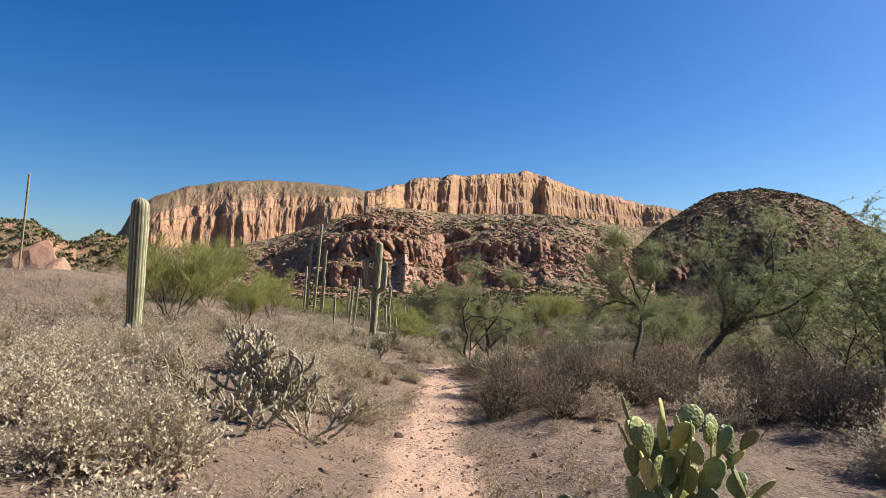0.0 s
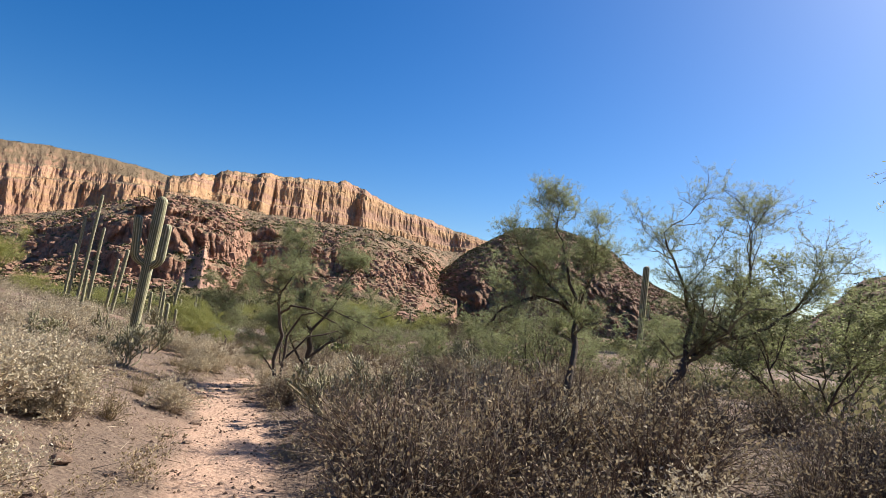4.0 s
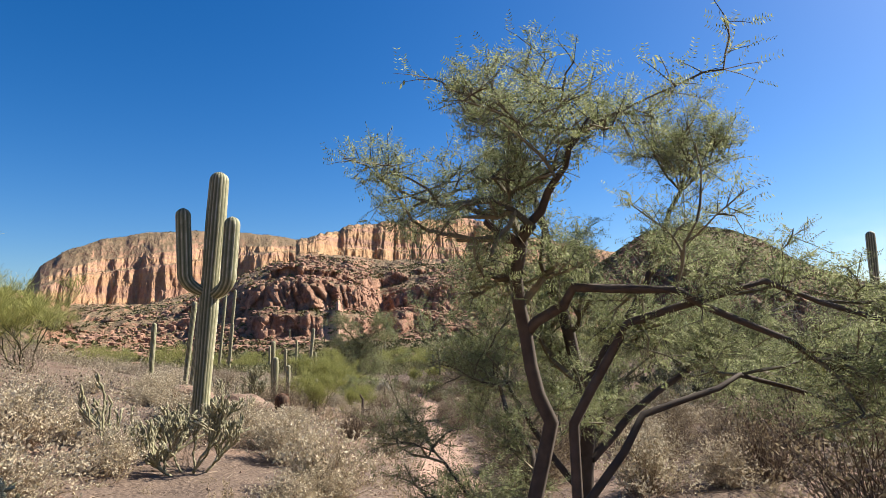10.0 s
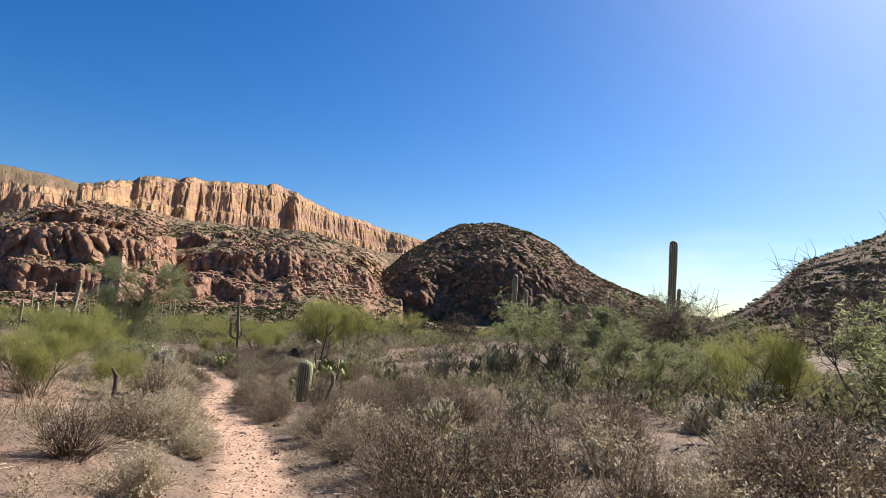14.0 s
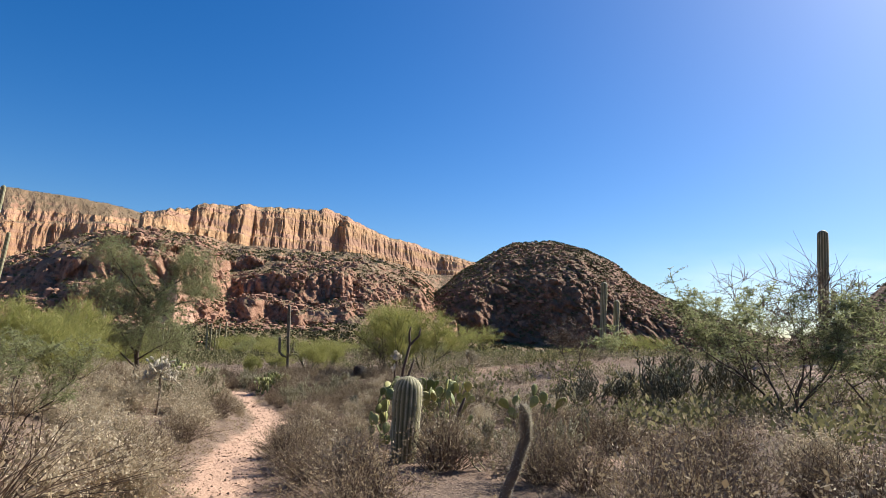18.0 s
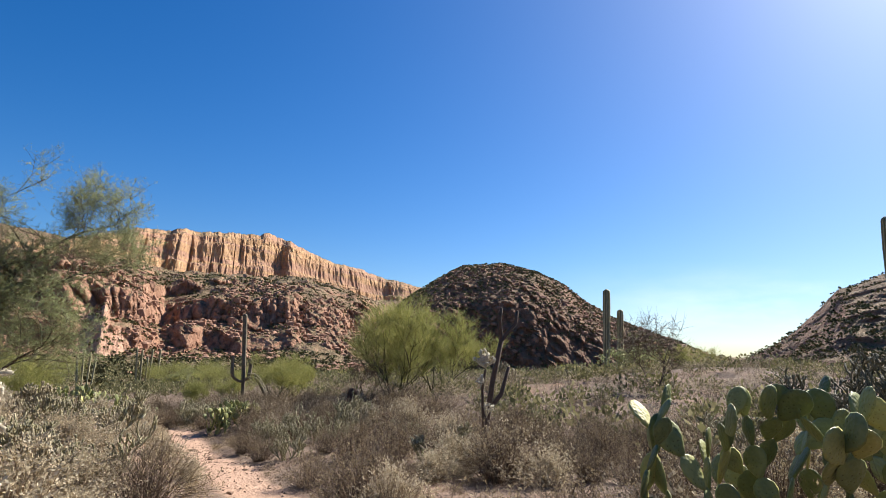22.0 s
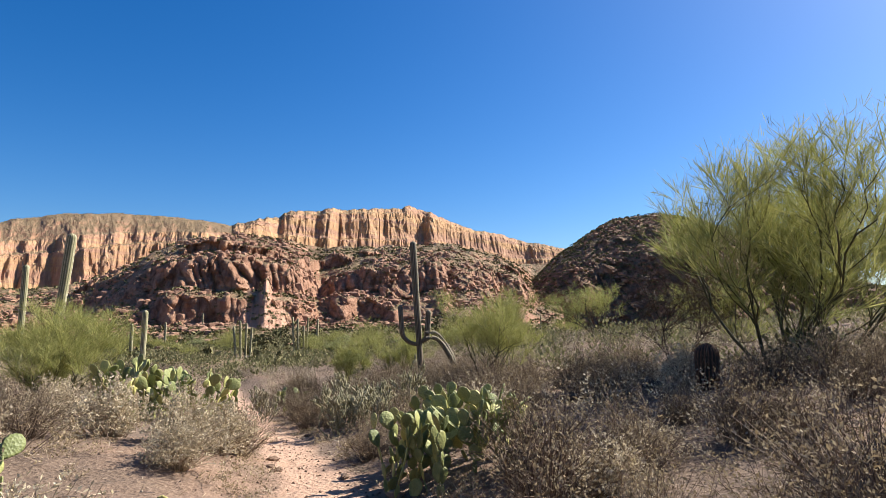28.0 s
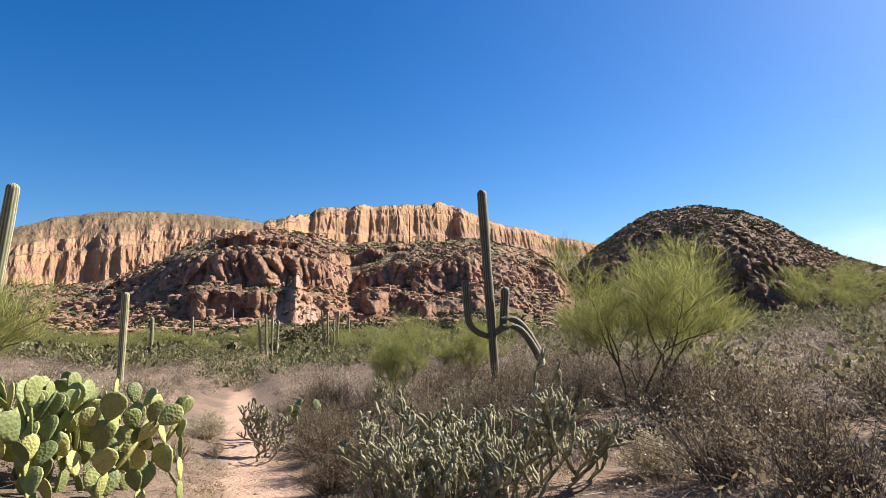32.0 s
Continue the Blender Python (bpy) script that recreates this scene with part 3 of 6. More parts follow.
def polar(x, y):
    x, y = np.asarray(x, float) / PLAN, np.asarray(y, float) / PLAN - 15.0
    return np.degrees(np.arctan2(-x, y)), np.hypot(x, y)


def land(x, y):
    """Height of the ground anywhere."""
    x, y = np.asarray(x, float), np.asarray(y, float)
    th, r = polar(x, y)
    w = smooth((r - 38) / 26)
    return (1 - w) * near_land(x, y) + w * relief(th, r)[0] * PLAN


def build_ground():
    vs, fs, at = [], [], {"far": [], "gold": [], "dark": [], "trail": [], "pale": []}
    # near sheet
    xs = np.concatenate([np.arange(-68, -9, 0.7), np.arange(-9, 10.01, 0.13), np.arange(10.5, 68.01, 0.7)])
    ys = np.concatenate([np.arange(-37, -3, 0.8), np.arange(-3, 68, 0.16), np.arange(68, 102.1, 0.7)])
    X, Y = np.meshgrid(xs, ys)
    Z = land(X, Y)
    d = np.abs(X - trail_x(Y) + 0.25 * (fbm(X * 0.9, Y * 0.9, 13) - 0.5)) + 0.25 * (fbm(X * 2.5, Y * 2.5, 14) - 0.5)
    edge = np.minimum(np.minimum(68 - np.abs(X), Y + 37), 102 - Y)
    Z = Z - 0.5 * smooth((2.0 - edge) / 2.0)
    vs.append(np.stack([X, Y, Z], -1).reshape(-1, 3))
    th, r = polar(X, Y)
    at["far"].append(smooth((r - 40) / 20).ravel())
    at["gold"].append(np.zeros(X.size))
    at["dark"].append(np.zeros(X.size))
    at["trail"].append((smooth((0.5 - d) / 0.24) * (Y > -30) * smooth((90 - Y) / 15)).ravel())
    at["pale"].append(np.zeros(X.size))
    nx, ny = len(xs), len(ys)
    i, j = np.meshgrid(np.arange(nx - 1), np.arange(ny - 1))
    a = (j * nx + i).ravel()
    fs.append(np.stack([a, a + 1, a + 1 + nx, a + nx], -1))
    # far sheet, with rows gathered where the hills rise
    ths = np.concatenate([np.arange(180, 63, -2.0), np.arange(63, 33, -0.3), np.arange(33, -46, -0.085), np.arange(-46, -66, -0.25), np.arange(-66, -180.1, -2.0)])
    rs = np.concatenate([np.arange(34, 120, 1.0), np.arange(120, 260, 0.7), np.arange(260, 400, 2.0), np.arange(400, 800, 1.2), np.geomspace(800, 1700, 28)])
    TH, R = np.meshgrid(ths, rs, indexing="ij")
    Z, G, D = relief(TH, R)
    X, Y = -np.sin(np.radians(TH)) * R, np.cos(np.radians(TH)) * R + 15
    w = smooth((R - 38) / 26)
    Zn = near_land(X * PLAN, Y * PLAN) / PLAN
    Z = (1 - w) * Zn + w * Z
    el = np.arctan2(Z - 1.0, R)
    vis = np.maximum.accumulate(el, axis=1)
    hid = el < vis - 0.02
    step = np.abs(np.diff(el, axis=1)) * np.where(hid[:, 1:], 0.3, 1.0) + np.diff(np.log(R), axis=1) * 0.035 + 1e-5
    cum = np.concatenate([np.zeros((len(ths), 1)), np.cumsum(step, axis=1)], axis=1)
    NR = 360
    want = np.linspace(0, 1, NR)
    RR, ZZ, GG, DD = [np.empty((len(ths), NR)) for _ in range(4)]
    cum = cum / cum[:, -1:]
    pad_c = np.concatenate([cum[:3][::-1], cum, cum[-3:]], axis=0)
    soft_c = sum(pad_c[q:q + len(ths)] for q in range(7)) / 7
    for q in range(len(ths)):
        RR[q] = np.interp(want, soft_c[q], rs)
        ZZ[q], GG[q], DD[q] = np.interp(RR[q], rs, Z[q]), np.interp(RR[q], rs, G[q]), np.interp(RR[q], rs, D[q])
    # broken rock faces: blocks and clefts pushed in and out
    arc = np.radians(ths)[:, None] * RR
    ZS = ZZ * np.where(RR > 380, 0.3, 1.0)
    gz = np.gradient(ZZ, axis=1) / np.maximum(np.gradient(RR, axis=1), 0.05)
    steep = smooth((np.abs(gz) - 0.35) / 0.7) * smooth((RR - 110) / 30)
    ua, ub = arc * 0.82 + ZS * 0.57, ZS * 0.82 - arc * 0.57
    cell = 1 - np.abs(2 * vnoise(ua * 0.40 + 1.5 * fbm(arc * 0.2, ZS * 0.2, 107, 2), ub * 0.34, 109) - 1)
    chunk = np.floor(3.0 * fbm(ua * 0.17, ub * 0.21, 115, 2) + 0.5) / 3.0
    lump = 3.0 * (fbm(arc * 0.08, ZS * 0.14, 101, 2) - 0.5) + 2.0 * (cell - 0.5) + 2.6 * (chunk - 0.5) + 2.0 * (fbm(ua * 0.55, ub * 0.6, 105, 3) - 0.5)
    # upright buttresses and clefts
    bend = 2.5 * (fbm(arc * 0.05, ZS * 0.09, 121, 2) - 0.5)
    fin = np.sqrt(np.abs(2 * vnoise(arc * 0.22 + bend, ZS * 0.05, 123) - 1)) + 0.6 * np.sqrt(np.abs(2 * vnoise(arc * 0.55 + bend, ZS * 0.13, 125) - 1))
    crack = smooth((np.abs(vnoise(arc * 0.11 + bend * 0.6, ZS * 0.03, 127) - 0.5) - 0.02) / 0.07)
    near_rock = smooth((300 - RR) / 60)
    lump = near_rock * ((0.75 + 0.35 * DD) * lump - 3.4 * (1 - 0.9 * DD) * (fin - 0.8)) + (1 - near_rock) * (0.45 * lump - 0.45 * (fin - 0.8) - 1.0 * (crack - 0.8))
    push = steep * lump * np.clip(RR / 170, 0.8, 1.7)
    RR = RR + np.where(RR > 110, push, 0)
    X, Y = -np.sin(np.radians(ths))[:, None] * RR, np.cos(np.radians(ths))[:, None] * RR + 15
    inner = np.minimum(np.minimum(44 - np.abs(X), Y + 24), 66 - Y)
    ZZ = ZZ - 0.9 * smooth((inner - 0.5) / 3.0)
    n0 = len(vs[0])
    vs.append(np.stack([X, Y, ZZ], -1).reshape(-1, 3) * PLAN)
    at["far"].append(smooth((RR - 40) / 20).ravel())
    at["gold"].append(GG.ravel())
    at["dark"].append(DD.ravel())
    at["trail"].append(np.zeros(RR.size))
    at["pale"].append((smooth((slab_face(np.repeat(ths[:, None], NR, 1), RR) - ZZ + 1.2) / 0.8) * (RR > 118) * (RR < 160)).ravel())
    i, j = np.meshgrid(np.arange(len(ths) - 1), np.arange(NR - 1), indexing="ij")
    a = (n0 + i * NR + j).ravel()
    fs.append(np.stack([a, a + 1, a + 1 + NR, a + NR], -1)[:, ::-1])
    V, F = np.concatenate(vs), np.concatenate(fs)
    me = bpy.data.meshes.new("ground")
    me.from_pydata(V.tolist(), [], F.tolist())
    for k, v in at.items():
        me.attributes.new(k, "FLOAT", "POINT").data.foreach_set("value", np.concatenate(v).astype(np.float32))
    me.materials.append(SOIL)
    return tagged(new("ground", me), "pinkish desert soil with a worn trail and rocky hills", "ground", kind="structure")


ground = build_ground()


# ---- plant makers ----
TAKEN = []                              # ground that a plant already covers: x, y, radius


def thing(name, x, y, turn=0.0, scale=1.0, lift=0.0):
    TAKEN.append((x, y, 0.4))
    ob = new(name)
    ob.empty_display_size = 0.1
    ob.matrix_basis = Matrix.Translation((x, y, float(land(x, y)) + lift)) @ Matrix.Rotation(radians(turn), 4, "Z") @ Matrix.Scale(scale, 4)
    return ob


def place(ob, x, y, turn=0.0, scale=1.0, lift=0.0):
    """A copy of a thing on the ground."""
    c = copy_thing(ob, Matrix.Identity(4))
    c.matrix_basis = Matrix.Translation((x, y, float(land(x, y)) + lift)) @ Matrix.Rotation(radians(turn), 4, "Z") @ Matrix.Diagonal((scale, scale, scale * random.uniform(0.9, 1.12), 1))
    return c


def shrub_meshes(seed, stems, tall, wide, twig, leafm, leaves, leaf_size, droop=0.15):
    """A mound of thin stems of all lengths, leafy from top to bottom."""
    random.seed(seed)
    tw, lf = Shape(), Shape()
    lob = [(random.uniform(0, 6.28), random.uniform(0.75, 1.2)) for q in range(4)]
    for s in range(stems):
        a, lean = random.uniform(0, 2 * math.pi), random.random() ** 0.6
        swell = sum(w * max(0.0, math.cos(a - c)) for c, w in lob) / 1.35 * 0.4 + 0.65
        full = random.uniform(0.35, 1.0) ** 0.6
        h = tall * (1 - 0.82 * lean ** 2.2) * full * random.uniform(0.85, 1.12)
        reach = wide * lean * full * swell
        b = Vector((math.cos(a), math.sin(a), 0)) * wide * 0.22 * random.random()
        b.z = -0.03
        tip = Vector((math.cos(a) * reach, math.sin(a) * reach, max(h, 0.06)))
        mid = b.lerp(tip, 0.5) + Vector((random.uniform(-1, 1), random.uniform(-1, 1), 0.5 + droop)) * wide * 0.13
        r = random.uniform(0.0016, 0.0036)
        tw.tube([b, mid, tip], [r, r * 0.75, r * 0.35], 3, False)
        for q in range(3):
            p = b.lerp(mid, random.uniform(0.5, 1)) if q == 0 else mid.lerp(tip, random.uniform(0.1, 0.9))
            e = p + Vector((random.uniform(-1, 1), random.uniform(-1, 1), random.uniform(-0.2, 1.1))) * tall * 0.17
            tw.leaf(p, e - p, (e - p).length, r * 1.3)
            for w in range(leaves):
                c = p.lerp(e, random.uniform(0.2, 1.05))
                lf.leaf(c, rand_dir(0.1), leaf_size * random.uniform(0.6, 1.3), leaf_size * random.uniform(0.3, 0.6))
        for w in range(leaves):
            c = mid.lerp(tip, random.uniform(0.1, 1.03))
            lf.leaf(c, rand_dir(0.1), leaf_size * random.uniform(0.6, 1.3), leaf_size * random.uniform(0.3, 0.6))
    return tw.mesh("twigs", twig, False), lf.mesh("leaves", leafm, False)


def make_shrub(name, seed, label, twig, leafm, stems=95, tall=0.6, wide=0.5, leaves=2, leaf_size=0.026):
    tw, lf = shrub_meshes(seed, stems, tall, wide, twig, leafm, leaves, leaf_size)
    ob = tagged(new(name, tw), label, "shrub", "shrubs along the trail")
    part("leaves", lf, ob)
    return ob


def cholla_meshes(seed, tall, wide, count, skin, thick, spines, spread):
    """Stems that fork again and again into finger-like joints, gathered into branches by bearing, with short pale spines."""
    random.seed(seed)
    limbs, sp = [Shape() for q in range(8)], Shape()
    made = 0

    def joint(k, p, d, length, r):
        e = p + d * length
        bow = Vector((random.gauss(0, 0.06), random.gauss(0, 0.06), 0.05)) * length
        k.tube([p, p.lerp(e, 0.5) + bow, e], [r * 0.72, r * 1.15, r * 0.75], 5)
        for i in range(spines):
            c = p.lerp(e, random.uniform(0.05, 1.05))
            o = Vector((random.gauss(0, 1), random.gauss(0, 1), random.gauss(0, 1)))
            o = (o - d * o.dot(d)).normalized()
            sp.leaf(c + o * r * 0.85, o + d * random.uniform(-0.4, 0.8), r * random.uniform(1.0, 1.9), r * 0.3)
        return e

    def grow(k, p, d, depth, length, r, most):
        nonlocal made
        if made > count:
            return
        made += 1
        e = joint(k, p, d, length, r)
        out = math.hypot(e.x, e.y) / wide
        if out > 1 or e.z > tall * (1 - 0.35 * out ** 2) or depth >= most:
            return
        for q in range(random.choice((1, 1, 2, 2, 2))):
            nd = (d * 0.8 + Vector((random.gauss(0, spread), random.gauss(0, spread), random.uniform(-0.05, 0.65)))).normalized()
            nd.z = max(nd.z, -0.05)
            grow(k, p.lerp(e, 1.0 if q == 0 else random.uniform(0.55, 0.95)), nd.normalized(), depth + 1, length * random.uniform(0.72, 1.0), max(r * 0.92, thick * 0.85), most)

    while made < count:
        a, l = random.uniform(0, 6.28), random.random() ** 0.7
        p = Vector((math.cos(a), math.sin(a), 0)) * wide * 0.28 * l
        p.z = -0.04
        d = Vector((math.cos(a) * (0.15 + l * 1.0), math.sin(a) * (0.15 + l * 1.0), 0.75)).normalized()
        grow(limbs[int(a / 6.2832 * 8) % 8], p, d, 0, tall * random.uniform(0.11, 0.17), thick * 1.2, random.choice((6, 7, 8, 9)))
    return [q.mesh("branch", skin) for q in limbs if q.v], sp.mesh("spines", SPINE, False)


def make_cholla(name, seed, label, tall, wide, count, skin=None, thick=0.0088, spines=8, spread=0.42):
    branches, sp = cholla_meshes(seed, tall, wide, count, skin or CHOLLA, thick, spines, spread)
    ob = tagged(new(name), label, "cactus", "cholla cacti")
    for me in branches:
        part("branch", me, ob)["kind"] = "stuff"
    part("spine_coat", sp, ob, "short pale straw-coloured spines")["kind"] = "stuff"
    return ob


def ribbed(path, radii, ribs=14, depth=0.16):
    """A ribbed cactus column along a path, rounded at its top."""
    k = Shape()
    pts = [Vector(p) for p in path]
    verts, rib, n = [], [], ribs * 2
    side = Vector((1, 0, 0))
    for i, p in enumerate(pts):
        d = (pts[min(i + 1, len(pts) - 1)] - pts[max(i - 1, 0)]).normalized()
        u = (side - d * side.dot(d)).normalized()
        w = d.cross(u)
        for s in range(n):
            a = 2 * math.pi * s / n
            out = s % 2
            r = radii[i] * ((1.0 if out else 1 - depth) + random.uniform(-0.012, 0.012))
            verts.append(tuple(p + (u * math.cos(a) + w * math.sin(a)) * r))
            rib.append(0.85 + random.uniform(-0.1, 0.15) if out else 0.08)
    faces = [(i * n + s, i * n + (s + 1) % n, (i + 1) * n + (s + 1) % n, (i + 1) * n + s) for i in range(len(pts) - 1) for s in range(n)]
    verts.append(tuple(pts[-1] + (pts[-1] - pts[-2]).normalized() * radii[-1] * 0.3))
    rib.append(1.0)
    faces += [((len(pts) - 1) * n + s, (len(pts) - 1) * n + (s + 1) % n, len(verts) - 1) for s in range(n)]
    k.add(verts, faces, rib)
    return k


def column(base, tip, r, waist=0.85, bend=0.0, rings=22):
    """Path and radii of a straight, slightly swelling column."""
    base, tip = Vector(base), Vector(tip)
    path, radii = [], []
    for i in range(rings):
        t = i / (rings - 1)
        path.append(base.lerp(tip, t) + Vector((math.sin(t * 3.1) * bend, 0, 0)))
        body = waist + (1 - waist) * math.sin(min(t * 1.6, 1.57))
        radii.append(r * body * (1 + 0.03 * math.sin(t * 17)))
    length = (tip - base).length
    for q in range(1, 5):
        a = q / 4 * 1.35
        path.append(tip + (tip - base).normalized() * r * math.sin(a))
        radii.append(r * max(math.cos(a), 0.2))
    return path, radii


def arm_path(root, way, out, up, r):
    """A saguaro arm: out of the trunk, round the elbow and up."""
    root, way = Vector(root), Vector((*way, 0)).normalized()
    path = []
    for i in range(9):
        a = i / 8 * math.pi / 2
        path.append(root + way * (out * math.sin(a)) + Vector((0, 0, out * 0.75 * (1 - math.cos(a)))))
    tip = path[-1] + Vector((way.x * 0.05, way.y * 0.05, up))
    low = path[-1]
    for i in range(1, 9):
        path.append(low.lerp(tip, i / 8))
    radii = [r * (0.72 + 0.28 * min(1, i / 8)) for i in range(len(path))]
    for q in range(1, 4):
        a = q / 3 * 1.3
        path.append(tip + Vector((0, 0, r * math.sin(a))))
        radii.append(r * max(math.cos(a), 0.25))
    return path, radii


def make_saguaro(name, x, y, tall, r, arms=(), label="", lean=(0, 0), ribs=14, skin=None, group="", turn=0.0):
    random.seed(int(abs(x * 31 + y * 17) * 10))
    ob = tagged(thing(name, x, y, turn), label, "cactus", group)
    pa, ra = column((0, 0, -0.15), (lean[0], lean[1], tall - r * 0.95), r, 0.8)
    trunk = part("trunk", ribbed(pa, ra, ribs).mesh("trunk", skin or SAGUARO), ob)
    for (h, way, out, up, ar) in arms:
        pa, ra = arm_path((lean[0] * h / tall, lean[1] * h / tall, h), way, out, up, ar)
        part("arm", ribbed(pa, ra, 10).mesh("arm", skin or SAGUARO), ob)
    return ob


def make_tree(name, seed, label, tall, wide, bark, leafm, style, density=1.0, leaf=0.05, twigs=6, leafs=14):
    """A tapered trunk with limbs; style olive: small leaves along hanging twigs, broom: fine upright green twigs, bare: twigs alone."""
    random.seed(seed)
    tr, cr = Shape(), Shape()
    ends = []

    def limb(p, d, length, r, depth):
        pts, rad, q = [p], [r], p
        n = 4
        for i in range(n):
            d = (d + Vector((random.gauss(0, 0.2), random.gauss(0, 0.2), random.gauss(0.04, 0.12)))).normalized()
            if q.z + d.z * length > tall * 0.8:
                d.z *= 0.25
            q = q + d * length / n
            pts.append(q)
            rad.append(r * (1 - 0.42 * (i + 1) / n))
        tr.tube(pts, rad, 6 if depth < 2 else 3, False)
        if depth >= 1:
            ends.append((pts, d, length))
        if depth >= 3:
            return
        for c in range(random.choice((2, 3)) if depth else random.choice((3, 4))):
            s = pts[random.choice((1, 2, 3, 4, 4))]
            up = 0.5 if style == "broom" else 0.2
            nd = (d * 0.7 + Vector((random.gauss(0, 0.55), random.gauss(0, 0.55), random.gauss(up, 0.3)))).normalized()
            if math.hypot(s.x + nd.x * length, s.y + nd.y * length) > wide:
                nd.x, nd.y = nd.x * 0.3, nd.y * 0.3
            limb(s, nd, length * random.uniform(0.6, 0.85), r * 0.55, depth + 1)

    stems = 5 if style == "broom" else 3
    for s in range(stems):
        a = 6.28 * s / stems + random.uniform(-0.5, 0.5)
        lean = random.uniform(0.35, 0.95) if style == "broom" else random.uniform(0.3, 0.75)
        limb(Vector((math.cos(a) * 0.05, math.sin(a) * 0.05, -0.06)), Vector((math.cos(a) * lean, math.sin(a) * lean, 1)).normalized(), tall * (0.30 if style == "broom" else 0.34), 0.0048 * tall + 0.004, 0)
    top = max(max(p.z for p in pts) for pts, d, l in ends)
    for pts, d, length in ends:
        if style == "broom":
            for q in range(int(26 * density)):
                p = pts[random.choice((1, 2, 3, 4))].lerp(pts[-1], random.random())
                e = p + Vector((random.gauss(0, 0.36) + d.x * 0.35, random.gauss(0, 0.36) + d.y * 0.35, random.uniform(0.2, 0.9))) * tall * 0.115
                cr.leaf(p, e - p, (e - p).length, random.uniform(0.005, 0.008))
                for z in range(5):
                    s = p.lerp(e, random.uniform(0.25, 1.0))
                    cr.leaf(s, (e - p).normalized() + Vector((random.gauss(0, 0.5), random.gauss(0, 0.5), random.uniform(-0.1, 0.5))), tall * random.uniform(0.025, 0.055), 0.0035)
        elif style == "olive":
            for q in range(int(twigs * density)):
                p = pts[random.choice((1, 2, 3, 4))].lerp(pts[-1], random.random())
                e = p + Vector((random.gauss(0, 0.55), random.gauss(0, 0.55), random.gauss(0.05, 0.35))) * tall * 0.10
                m = p.lerp(e, 0.55) + Vector((0, 0, 0.02))
                e.z -= 0.03
                tr.tube([p, m, e], [0.0022, 0.0016, 0.0008], 3, False)
                for z in range(leafs):
                    s = (p.lerp(m, random.random()) if z % 2 else m.lerp(e, random.random() * 1.05))
                    cr.leaf(s, rand_dir(-0.25), leaf * random.uniform(0.7, 1.4), leaf * random.uniform(0.18, 0.30))
        else:
            for q in range(int(9 * density)):
                p = pts[random.choice((1, 2, 3, 4))].lerp(pts[-1], random.random())
                e = p + Vector((random.gauss(0, 0.6), random.gauss(0, 0.6), random.gauss(0.25, 0.5))) * tall * 0.13
                cr.tube([p, p.lerp(e, 0.5) + Vector((random.gauss(0, 0.02), random.gauss(0, 0.02), 0.02)), e], [0.004, 0.003, 0.0012], 3, False)
    ob = tagged(new(name), label, "tree", "desert trees")
    ob.scale = [tall / max(top + 0.06 * tall, 0.3)] * 3
    part("trunk", tr.mesh("trunk", bark), ob)
    part("crown", cr.mesh("crown", leafm, False), ob)
    return ob


